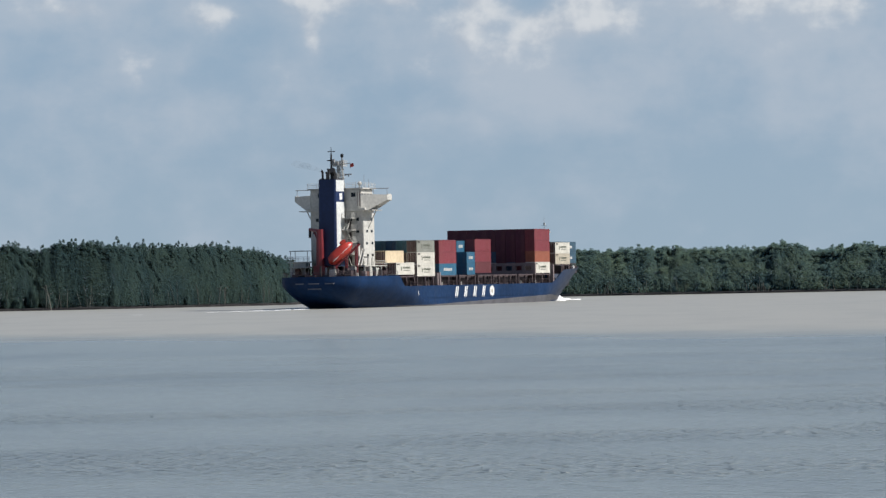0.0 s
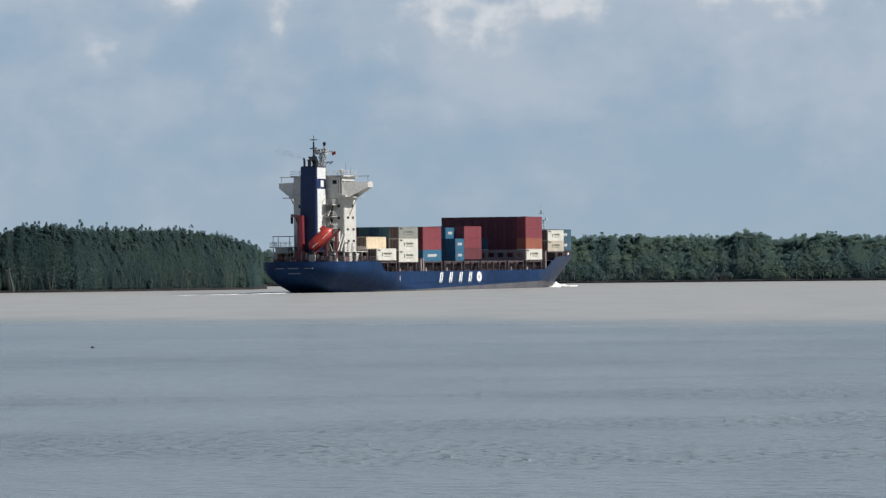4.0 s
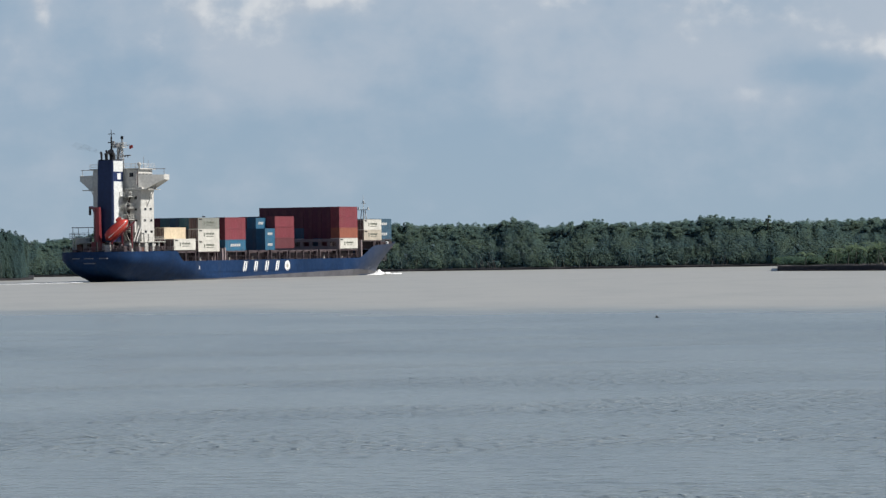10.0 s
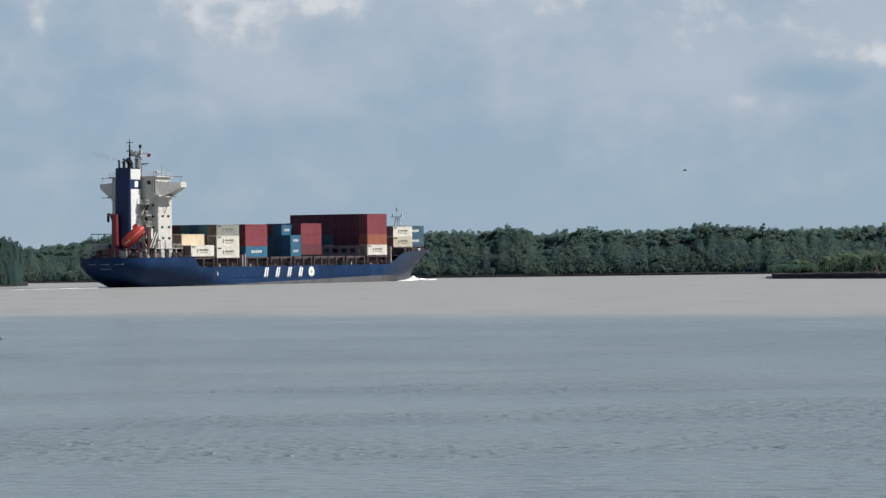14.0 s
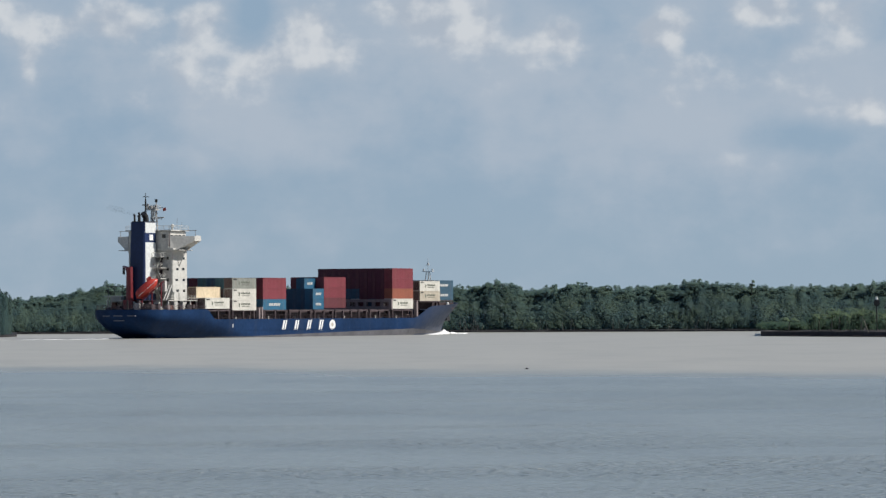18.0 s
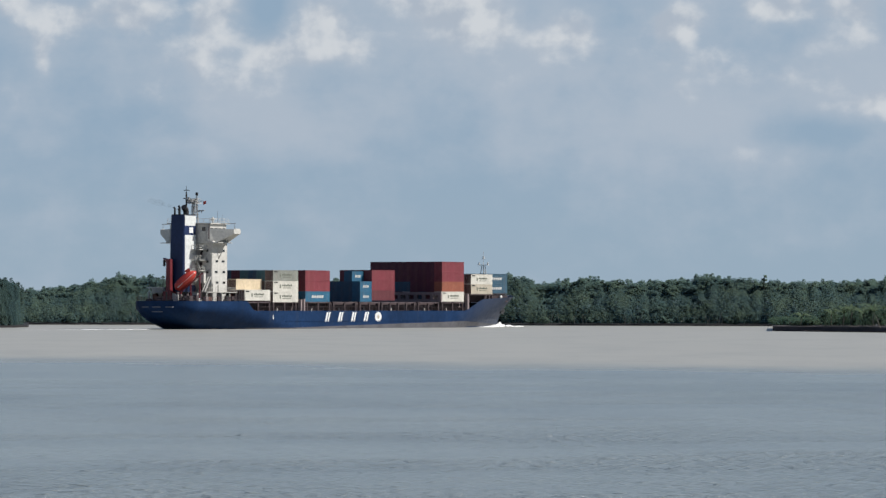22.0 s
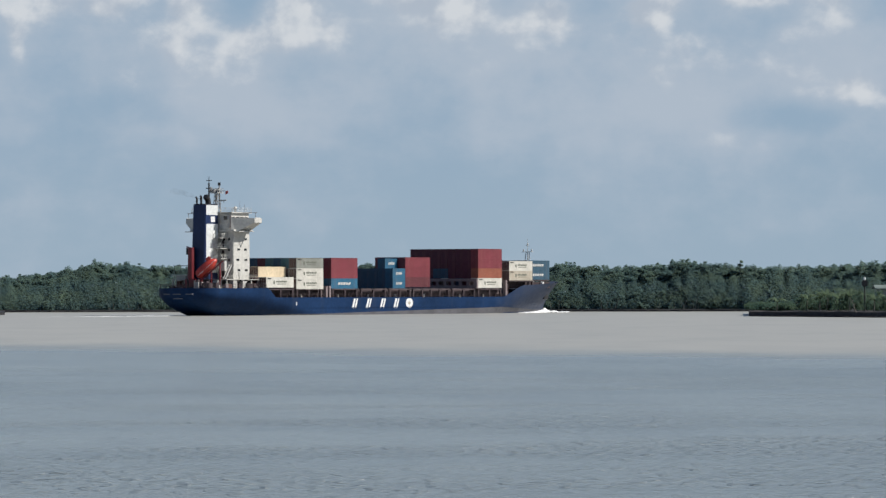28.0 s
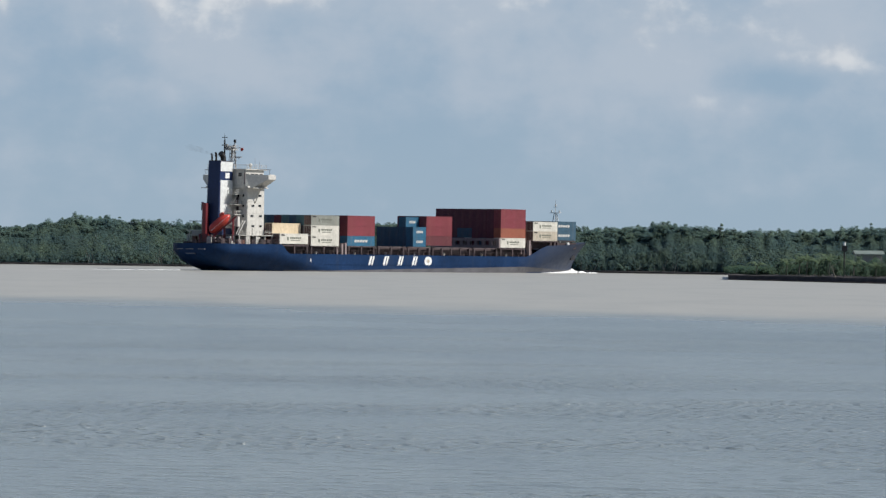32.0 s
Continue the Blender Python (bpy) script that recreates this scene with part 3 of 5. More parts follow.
def outline(table, a):
    for (a0, h0), (a1, h1) in zip(table, table[1:]):
        if a0 <= a <= a1:
            return h0 + (h1 - h0) * (a - a0) / (a1 - a0)
    return table[0][1] if a < table[0][0] else table[-1][1]


def line_depth(line, a):
    """Depth of a shoreline on a bearing."""
    for (x0, y0), (x1, y1) in zip(line, line[1:]):
        a0, a1 = math.degrees(math.atan2(x0, y0)), math.degrees(math.atan2(x1, y1))
        if a0 <= a <= a1:
            return y0 + (y1 - y0) * (a - a0) / (a1 - a0)
    return line[0][1] if a < 0 else line[-1][1]


# crest of the woods: bearing and degrees over the level of the eye
LEFT_CREST = [(-13, .6), (-9, .60), (-8.75, .62), (-8.47, .50), (-8.2, .60), (-7.8, .62), (-7.4, .58), (-7.0, .56), (-6.4, .54), (-6.1, .55), (-5.66, .48), (-5.3, .40), (-5.08, .33), (-4.95, .26), (-4.75, .13), (-4.55, .0)]
FAR_CREST = [(-8, .22), (-4.65, .22), (-4.2, .29), (-3.82, .35), (-3.65, .41), (-3.4, .38), (-3.14, .40), (-2.95, .34), (-2.6, .36), (-2.3, .32), (-1.5, .35), (-.9, .355), (.06, .385), (.97, .36), (1.36, .35), (1.55, .43), (1.74, .41), (2.04, .30), (2.34, .325), (2.72, .39), (2.95, .35), (3.2, .335), (3.73, .345), (4.0, .37), (4.26, .44), (4.57, .395), (4.9, .36), (5.25, .325), (5.8, .345), (6.16, .355), (6.7, .37), (7.2, .41), (8, .4), (12, .4)]


def plant(woods, line, crest, a0, a1, rows, step, first, pitch, style):
    """Rows of trees behind the leafy front, whose heads make the skyline."""
    g = woods.rng
    for row in range(rows):
        a = a0 + g.uniform(0, 0.1)
        while a < a1:
            d = line_depth(line, a) + first + row * pitch + g.uniform(-1.2, 1.2)
            x, y = at_az(a, d)
            full = EYE.z + d * math.tan(radians(outline(crest, a))) - 0.1
            share = g.uniform(0.92, 1.0) if row == 0 else g.uniform(0.93, 1.04)
            if row and g.uniform() < 0.12:
                share *= 1.06
            style(woods, x, y, 0.4, max(2.5, full * share), row)
            a += math.degrees(step * g.uniform(0.6, 1.4) / d)


def tall_style(w, x, y, z, h, row):
    w.tree(x, y, z, h, w.rng.uniform(0.6, 1.15), 0.26, leaves=300, size=0.36, low=0.76, shape="tall")


def round_style(w, x, y, z, h, row):
    w.tree(x, y, z, h, w.rng.uniform(0.9, 2.2), 0.3, leaves=320, size=0.42, low=0.80)


def canopy(w, line, crest, a0, a1, first, tall, density, reach, low=0.0, size=0.40):
    """The leafy front of a wood: an uneven face of leaf clumps, hollow at its foot and leaning back to the crest."""
    g = w.rng
    n = int((a1 - a0) * density)
    a = g.uniform(a0, a1, n)
    u = low + (1 - low) * g.uniform(0, 1, n) ** 0.9
    d0 = np.array([line_depth(line, k) for k in a])
    top = EYE.z + d0 * np.tan(np.radians(np.array([outline(crest, k) for k in a]))) - 0.2
    x = d0 * np.tan(np.radians(a))
    h = u * top * reach * (1 + 0.04 * np.sin(0.31 * x + 2.2 * np.sin(0.11 * x) + first) + 0.03 * np.sin(1.1 * x + 1.5 * np.sin(0.4 * x) + 2 * first))
    ph = g.uniform(0, 6.28, 24)

    def bumps(x, h):
        s = 0.0
        for i, (k, size) in enumerate(((0.22, 1.1), (0.5, 0.75), (0.9, 0.5), (1.6, 0.3), (2.7, 0.18)) if tall else ((0.13, 1.1), (0.31, 1.0), (0.64, 0.8), (1.3, 0.5), (2.5, 0.25))):
            kz = k * (0.25 if tall else 1.1)
            warp = 1.7 * np.sin(0.37 * k * x + ph[i + 12]) + 1.3 * np.sin(0.8 * kz * h + ph[i + 17])
            s = s + size * np.sin(k * x + warp + ph[i]) * np.sin(kz * h + 1.4 * np.sin(0.6 * k * x + ph[i + 6]) + ph[i + 5])
        return s

    e = 0.25
    b = bumps(x, h)
    gx, gz = (bumps(x + e, h) - b) / e, (bumps(x, h + e) - b) / e
    depth = d0 + first + 1.6 * (1 - u) ** 3 + (8.0 * u ** 1.2 - 0.22 * b if tall else 11.0 * u ** 1.15 - 0.24 * b) + g.uniform(-0.14, 0.12, n)
    p = np.stack([depth * np.tan(np.radians(a)), depth, 0.75 + h], -1)
    nrm = np.stack([-gx * 0.15, -np.ones(n), -gz * 0.4 + 0.35 + 0.45 * u], -1)
    nrm /= np.linalg.norm(nrm, axis=1)[:, None]
    w.clump(p, nrm * 1.3, size, 0.45 + 0.75 * u)


def crowns(w, line, crest, a0, a1, first, count, leaves, tall):
    """Single tree heads piled up the front of a wood, each a rounded, ragged mound of leaves."""
    g = w.rng
    for i in range(count):
        a = g.uniform(a0, a1)
        u = g.uniform(0.75, 1.0) if i % 4 else g.uniform(0.1, 0.75)
        d0 = line_depth(line, a)
        top = (EYE.z + d0 * math.tan(radians(outline(crest, a))) - 0.1) * (1.0 + (0.05 if u > 0.9 else 0.0) * g.uniform(-1, 1))
        r = g.uniform(0.7, 1.5) if tall else g.uniform(1.1, 2.7)
        rz = r * (g.uniform(1.5, 2.6) if tall else g.uniform(0.6, 0.95))
        z = max(0.7 + 0.4 * rz, 0.5 + u * top - rz)
        depth = d0 + first + (7.5 * u ** 1.2 if tall else 10.0 * u ** 1.15) + (0.36 if tall else 0.60) * r + g.uniform(-0.3, 0.3)
        x, y = at_az(a, depth)
        n = int(leaves * (r / 2.0) ** 2 * (2.2 if tall else 1.0)) + 60
        v = g.normal(size=(n, 3))
        v /= np.linalg.norm(v, axis=1)[:, None]
        v[:, 1] = np.where(v[:, 1] > 0.35, -v[:, 1], v[:, 1])
        s = g.uniform(0.92, 1.06, (n, 1)) * (1 + 0.14 * np.sin(4.1 * v[:, :1] + 3.3 * v[:, 2:] + i) + 0.10 * np.sin(9 * v[:, :1] - 7 * v[:, 2:] + 2.0 * i))
        p = np.array([x, y, z]) + v * s * np.array([r, 0.42 * r, rz])
        p[:, 2] = np.maximum(p[:, 2], 0.5)
        w.clump(p, v * 1.2 - (0, 0.5, 0), 0.40, 0.60 + 0.55 * u, 0.14)


left_woods = Woods(11)
plant(left_woods, LEFT_LINE, LEFT_CREST, -10.2, -4.95, 3, 1.7, 12.0, 2.4, tall_style)
canopy(left_woods, LEFT_LINE, LEFT_CREST, -10.2, -4.92, 3.1, True, 17000, 0.92)
canopy(left_woods, LEFT_LINE, LEFT_CREST, -10.2, -4.98, 6.0, True, 3400, 0.88, size=0.9)
crowns(left_woods, LEFT_LINE, LEFT_CREST, -10.2, -4.95, 3.2, 240, 200, True)
canopy(left_woods, LEFT_LINE, LEFT_CREST, -10.2, -5.12, 5.5, True, 5000, 0.93, 0.55)
for a in np.repeat(left_woods.rng.uniform(-10.0, -5.0, 12), 3) + left_woods.rng.normal(0, 0.06, 36):
    d = line_depth(LEFT_LINE, a) + left_woods.rng.uniform(2.6, 5.0)
    x, y = at_az(a, d)
    h = left_woods.rng.uniform(2.5, 7.0)
    left_woods.limb((x, y, 0.2), (x + left_woods.rng.normal(0, 0.12) * h, y, 0.4 + h), left_woods.rng.uniform(0.04, 0.07), 0.03)
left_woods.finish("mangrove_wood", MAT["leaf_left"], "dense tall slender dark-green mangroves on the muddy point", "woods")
far_woods = Woods(23)
plant(far_woods, FAR_LINE, FAR_CREST, -6.3, 8.6, 3, 2.8, 15.5, 3.4, round_style)
canopy(far_woods, FAR_LINE, FAR_CREST, -6.3, 8.6, 3.9, False, 15000, 0.92)
canopy(far_woods, FAR_LINE, FAR_CREST, -6.3, 8.6, 7.0, False, 3600, 0.90, size=0.9)
crowns(far_woods, FAR_LINE, FAR_CREST, -6.3, 8.6, 3.8, 400, 300, False)
canopy(far_woods, FAR_LINE, FAR_CREST, -6.3, 8.6, 7.0, False, 3500, 0.94, 0.6)
for az, el, r, n in ((5.06, 0.41, 1.2, 420), (6.68, 0.40, 1.8, 260), (6.86, 0.41, 1.7, 240), (2.28, 0.36, 1.2, 160), (2.40, 0.37, 1.0, 150)):
    d = line_depth(FAR_LINE, az) + 13.0
    far_woods.tree(*at_az(az, d), 0.4, EYE.z + d * math.tan(radians(el)), r, 0.3, leaves=n, size=0.44, low=0.78)
for a in np.repeat(far_woods.rng.uniform(-4.5, 8.4, 30), 3) + far_woods.rng.normal(0, 0.06, 90):
    d = line_depth(FAR_LINE, a) + far_woods.rng.uniform(2.4, 4.5)
    x, y = at_az(a, d)
    h = far_woods.rng.uniform(1.5, 5.0)
    far_woods.limb((x, y, 0.2), (x + far_woods.rng.normal(0, 0.25) * h, y, 0.4 + h), far_woods.rng.uniform(0.05, 0.09), 0.03)
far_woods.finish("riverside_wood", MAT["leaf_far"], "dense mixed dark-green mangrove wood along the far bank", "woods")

# ---- the ship: x runs to the bow, y to port, z up from the waterline ----
ship = tagged(empty("container_ship"), "dark-blue container ship with white bridge house and blue funnel", "ship")
BEAM = 11.7


def stem_x(z):
    return 51.4 + 0.50 * max(z, 0.0) + 0.50 * max(z - 2.6, 0.0)


def stern_x(z):
    """Where the sides end and the rounded stern begins."""
    if z >= 3.2:
        return -116.4
    return -116.4 + 4.2 * ((3.2 - z) / 3.2) ** 1.9


def half_breadth(x, z):
    """Half the hull's width at a station and a height."""
    zz = min(max(z, -1.5), 9.0)
    xs = -2.0 + 2.9 * max(zz, 0)
    f = min(max((x - xs) / (stem_x(z) - xs), 0.0), 1.0)
    fore = 1.0 - f ** (1.75 + 0.12 * max(zz, 0))
    xa = -76.0 - min(24.0, 5.2 * max(zz, 0.0))
    a = min(max((xa - x) / (xa - stern_x(z) + 1e-6), 0.0), 1.0)
    end = min(0.82, 0.42 + 0.08 * max(zz, 0))
    aft = 1.0 - (1.0 - end) * a ** 1.6
    return BEAM * max(0.0, min(fore, aft)) + 0.02


def stern_bulge(z):
    return 1.8 + 6.4 * min(max(z / 5.0, 0.0), 1.0) ** 0.6


def top_z(x):
    """Height of the hull's upper edge."""
    if x < -101.0:
        return 7.0
    if x < -96.5:
        u = (x + 101.0) / 4.5
        return 7.0 - 2.4 * u * u * (3 - 2 * u)
    if x < 12.5:
        return 4.6
    if x < 22.0:
        u = (x - 12.5) / 9.5
        return 4.6 + 3.2 * u * u * (3 - 2 * u)
    return 7.8 + (x - 22.0) * 0.034


def hull_sheet(zlo, zhi_fn, levels, name, material, x0=None, x1=None, grow=0.0):
    """Both sides of the hull between two heights, closed round the stern and the stem."""
    n = 200
    verts, faces = [], []
    for side in (1, -1):
        for k in range(levels + 1):
            for i in range(n + 1):
                u = i / n
                xg = -116.4 + (stem_x(6.0) + 116.4) * u
                z = zlo + (zhi_fn(xg) - zlo) * k / levels
                a, b = (stern_x(z) if x0 is None else x0), (stem_x(z) if x1 is None else x1)
                x = a + (b - a) * u
                y = half_breadth(x, z) + grow
                if i == n and x1 is None:
                    y = 0.02
                verts.append((x, side * y, z))
    row = n + 1
    half = (levels + 1) * row
    for s in (0, 1):
        for k in range(levels):
            for i in range(n):
                a = s * half + k * row + i
                f = (a, a + 1, a + row + 1, a + row)
                faces.append(f if s else f[::-1])
    if x0 is None:
        m = 14
        base = len(verts)
        for k in range(levels + 1):
            x, y, z = verts[k * row]
            for i in range(m + 1):
                a = math.pi * i / m
                verts.append((x - stern_bulge(z) * math.sin(a), y * math.cos(a), z))
        for k in range(levels):
            for i in range(m):
                a = base + k * (m + 1) + i
                faces.append((a, a + 1, a + m + 2, a + m + 1))
    ob = mesh_ob(name, verts, faces, material, ship, smooth=False)
    bm = bmesh.new()
    bm.from_mesh(ob.data)
    bmesh.ops.remove_doubles(bm, verts=bm.verts, dist=0.001)
    bmesh.ops.recalc_face_normals(bm, faces=bm.faces)
    for f in bm.faces:
        f.smooth = True
    bm.to_mesh(ob.data)
    bm.free()
    return ob


hull_sheet(-1.4, lambda x: 0.30 + 1.45 * min(max((x + 80) / 94, 0.0), 1.0) if x < 14.5 else max(0.9, 1.75 - (x - 14.5) * 0.03), 4, "boot_topping", MAT["boot"], grow=0.03)
hull_sheet(-0.6, lambda x: top_z(x), 8, "hull", MAT["hull_blue"])


def deck_sheet(name, x0, x1, z, material, inset=0.15):
    n = 30
    verts, faces = [], []
    for i in range(n + 1):
        x = x0 + (x1 - x0) * i / n
        b = max(0.05, half_breadth(x, z) - inset)
        verts += [(x, b, z), (x, -b, z), (x, b, z - 0.2), (x, -b, z - 0.2)]
    for i in range(n):
        a = 4 * i
        faces += [(a, a + 1, a + 5, a + 4), (a + 2, a + 6, a + 7, a + 3)]
    faces += [(0, 2, 3, 1), (4 * n, 4 * n + 1, 4 * n + 3, 4 * n + 2)]
    return mesh_ob(name, verts, faces, material, ship)


part("rubbing_strake", box((-82.0, -BEAM - 0.10, 1.85), (-2.0, -BEAM + 0.1, 1.97)), MAT["hull_blue"], ship)
deck_sheet("poop_deck", -116.4, -99.0, 6.1, MAT["deck"])
deck_sheet("main_deck", -99.0, 16.0, 3.7, MAT["deck"], 0.6)
deck_sheet("forecastle_deck", 16.0, 55.0, 7.0, MAT["deck"], 0.3)
after = [(-116.4 - 7.9 * math.sin(math.pi * i / 14), 9.4 * math.cos(math.pi * i / 14)) for i in range(15)]
part("after_deck", prism(after, 2, 5.9, 6.1), MAT["deck"], ship)
part("bulkhead", box((-99.3, -10.6, 3.7), (-99.0, 10.6, 6.1)), MAT["post"], ship)
part("bulkhead", box((15.9, -10.8, 3.7), (16.2, 10.8, 7.0)), MAT["hull_blue"], ship)


def railing(x0, y0, x1, y1, z, name="railing", material="white", height=1.05, gap=2.0):
    bm = bmesh.new()
    a, b = Vector((x0, y0, z)), Vector((x1, y1, z))
    n = max(1, int((b - a).length / gap))
    for i in range(n + 1):
        p = a.lerp(b, i / n)
        add_tube(bm, p, p + Vector((0, 0, height)), 0.045, sides=4)
    for k in (0.35, 0.7, 1.0):
        add_tube(bm, a + Vector((0, 0, height * k)), b + Vector((0, 0, height * k)), 0.035, sides=4)
    return part(name, bm, MAT[material], ship)


# the painted company mark on the side: four pairs of slanted white strips and a disc
def hull_mark(x, z, h):
    lean = 0.40 * h
    for dx, w, lo, hi in ((0.0, 0.85, 0.0, 1.0), (1.25, 0.65, 0.0, 1.0)):
        pts = [(x + dx + lean * lo, z + h * lo), (x + dx + w + lean * lo, z + h * lo), (x + dx + w + lean * hi, z + h * hi), (x + dx + lean * hi, z + h * hi)]
        part("hull_mark", prism(pts, 1, -BEAM - 0.035, -BEAM + 0.02), MAT["letter"], ship, "plain slanted white strip of the painted mark")


for x in (-62.6, -56.1, -49.4, -42.9):
    hull_mark(x, 1.75, 2.5)
ring = [(-35.2 + 1.7 * math.cos(2 * math.pi * i / 20), 3.0 + 1.3 * math.sin(2 * math.pi * i / 20)) for i in range(20)]
part("hull_mark", prism(ring, 1, -BEAM - 0.035, -BEAM + 0.02), MAT["letter"], ship, "white disc of the painted mark")
part("mark_centre", prism([(-35.2 + 0.75 * math.cos(a), 3.0 + 0.6 * math.sin(a)) for a in (0, 1.6, 3.1, 4.7)], 1, -BEAM - 0.06, -BEAM - 0.03), MAT["box_beige"], ship)
part("draught_mark", box((-88.1, -BEAM - 0.03, 2.5), (-87.8, -BEAM + 0.3, 3.4)), MAT["letter"], ship, "small white vertical mark on the hull")
# name and port round the stern, too small to read: plain bars
for y, w, z in ((2.6, 2.6, 5.5), (-0.4, 2.4, 5.5), (-3.4, 2.8, 5.5), (-0.4, 3.0, 4.35)):
    bx = -116.4 - stern_bulge(z) * math.sqrt(1 - (y / half_breadth(-116.4, z)) ** 2)
    part("name_bar", box((bx - 0.12, y - w / 2, z - 0.13), (bx + 0.6, y + w / 2, z + 0.13)), MAT["faded"], ship, "unreadable pale lettering round the stern")

# hatch covers, with coamings and the stanchions that carry the outer stacks
BAYS = [(-100.0, -88.4), (-87.3, -75.6), (-70.9, -59.0), (-57.5, -45.5), (-44.0, -33.5), (-32.6, -14.4), (-13.0, -1.4), (0.0, 12.2)]
for x0, x1 in BAYS:
    c = part("hatch_cover", box((x0, -9.9, 5.6), (x1, 9.9, 6.9), 0.08), MAT["brown"], ship, "rust-brown steel hatch cover")
    part("coaming", box((x0 + 0.4, -9.4, 3.7), (x1 - 0.4, 9.4, 5.6)), MAT["brown"], ship)
    for side in (-1, 1):
        n = 3 if x1 - x0 < 15 else 5
        for i in range(n):
            x = x0 + 0.4 + (x1 - x0 - 0.8) * i / (n - 1)
            if x < -95.5:
                continue
            bm = box((x - 0.22, side * 10.9 - 0.25, 3.7), (x + 0.22, side * 10.9 + 0.25, 6.75))
            add_box(bm, (x - 0.6, side * 10.9 - 0.3, 6.6), (x + 0.6, side * 10.9 + 0.3, 6.9))
            part("stanchion", bm, MAT["post"], ship)
        bm = box((x0, side * 10.9 - 0.3, 6.55), (x1, side * 10.9 + 0.3, 6.85))
        part("stack_rail", bm, MAT["post"], ship)
for x in (-96, -83, -66, -52, -39, -25, -7, 5):
    part("vent", tube((x, -9.6, 3.7), (x, -9.6, 5.4), 0.3), MAT["white"], ship)
railing(-95, -11.4, 12, -11.4, 4.6, gap=5.2, material="brown")


def lashing_bridge(x, z0, z1, half, name="lashing_bridge"):
    bm = bmesh.new()
    n = int(half * 2 / 2.5)
    for i in range(n + 1):
        y = -half + 2 * half * i / n
        add_box(bm, (x - 0.35, y - 0.46, z0), (x + 0.35, y + 0.46, z1))
    add_box(bm, (x - 0.45, -half, z1 - 0.75), (x + 0.45, half, z1))
    add_box(bm, (x - 0.4, -half, z0), (x + 0.4, half, z0 + 0.85))
    return part(name, bm, MAT["bridge"], ship, "grey-brown steel lashing bridge with square openings")


lashing_bridge(-1.2, 6.9, 9.6, 11.3)
lashing_bridge(-72.6, 3.7, 7.6, 11.2)
lashing_bridge(-87.2 + 13.1, 3.7, 7.4, 11.2)
lashing_bridge(13.9, 4.6, 9.2, 11.2)

# bridge house
block = box((-108.2, -6.2, 6.1), (-101.0, 6.2, 21.6), 0.12)
house = part("bridge_house", block, MAT["white"], ship, "white-painted steel accommodation block")
part("shelter_deck", box((-114.6, -8.8, 9.1), (-100.3, 8.8, 9.3)), MAT["grey"], ship)
for x in (-114.3, -110.8, -107.2, -103.6, -100.6):
    for y in (-8.5, 8.5):
        part("pillar", box((x - 0.14, y - 0.14, 6.1), (x + 0.14, y + 0.14, 9.1)), MAT["grey"], ship)
railing(-114.6, -8.7, -100.4, -8.7, 9.3, gap=1.4, material="grey")
part("bridge_deck", box((-109.0, -6.9, 21.6), (-100.8, 6.9, 22.0)), MAT["white"], ship)
part("bridge_deck_edge", box((-109.0, -8.6, 21.42), (-102.4, 8.6, 21.6), 0.03), MAT["white"], ship)
wheel = part("wheelhouse", box((-108.8, -5.9, 22.0), (-100.9, 5.9, 26.2), 0.15), MAT["white"], ship)
part("wheelhouse_roof", box((-109.2, -6.5, 26.2), (-100.4, 6.5, 26.5)), MAT["white"], ship)
for side in (-1, 1):
    wing = prism([(side * 5.9, 21.4), (side * 6.9, 21.4), (side * 10.2, 23.4), (side * 10.9, 23.75), (side * 10.9, 24.9), (side * 5.9, 25.0)], 0, -108.8, -102.3)
    for v in wing.verts:
        if v.co.x < -105:
            v.co.x += 3.4 * min(1.0, (abs(v.co.y) - 5.9) / 4.0)
    part("bridge_wing", wing, MAT["white"], ship, "white tapered open bridge wing")
    part("wing_end", box((-104.9, side * 10.9 - 0.02, 23.7), (-102.8, side * 10.9 + 0.2, 25.05), 0.05), MAT["white"], ship)
    part("wing_rail", tube((-104.6, side * 5.0, 26.3), (-104.6, side * 11.0, 26.3), 0.09, sides=5), MAT["steel"], ship)
    for y in (7.4, 10.6):
        part("wing_post", tube((-104.6, side * y, 24.9), (-104.6, side * y, 26.3), 0.06, sides=5), MAT["steel"], ship)
    part("wing_window", box((-105.5, side * 10.3 - 0.35, 24.2), (-105.35, side * 10.3 + 0.35, 24.8)), MAT["glass"], ship)


def window(x0, x1, y, z0, z1, name="window"):
    p = part(name, box((x0 - 0.08, y - 0.05, z0 - 0.08), (x1 + 0.08, y + 0.05, z1 + 0.08)), MAT["grey"], house)
    part("pane", box((x0, y - 0.065, z0), (x1, y + 0.065, z1)), MAT["glass"], p)


for z, spots in ((8.6, (-105.2, -102.8)), (11.25, (-105.8, -102.6)), (13.9, (-106.2, -102.7)), (16.55, (-105.9, -103.0)), (19.2, (-102.9,))):
    for x in spots:
        window(x - 0.55, x + 0.55, -6.2, z + 0.1, z + 0.62)
for z, ys in ((11.25, (4.6,)), (13.9, (-4.9, 4.6)), (16.55, (-4.9, 5.3)), (19.2, (-4.9, -3.3, 4.6))):
    for y in ys:
        p = part("window", box((-108.26, y - 0.4, z - 0.08), (-108.15, y + 0.4, z + 0.78)), MAT["grey"], house)
        part("pane", box((-108.28, y - 0.32, z), (-108.16, y + 0.32, z + 0.7)), MAT["glass"], p)
for y in (-4.2, 3.6):
    p = part("window", box((-108.86, y - 0.6, 24.4), (-108.75, y + 0.6, 25.5)), MAT["grey"], wheel)
    part("pane", box((-108.9, y - 0.5, 24.5), (-108.76, y + 0.5, 25.4)), MAT["glass"], p)
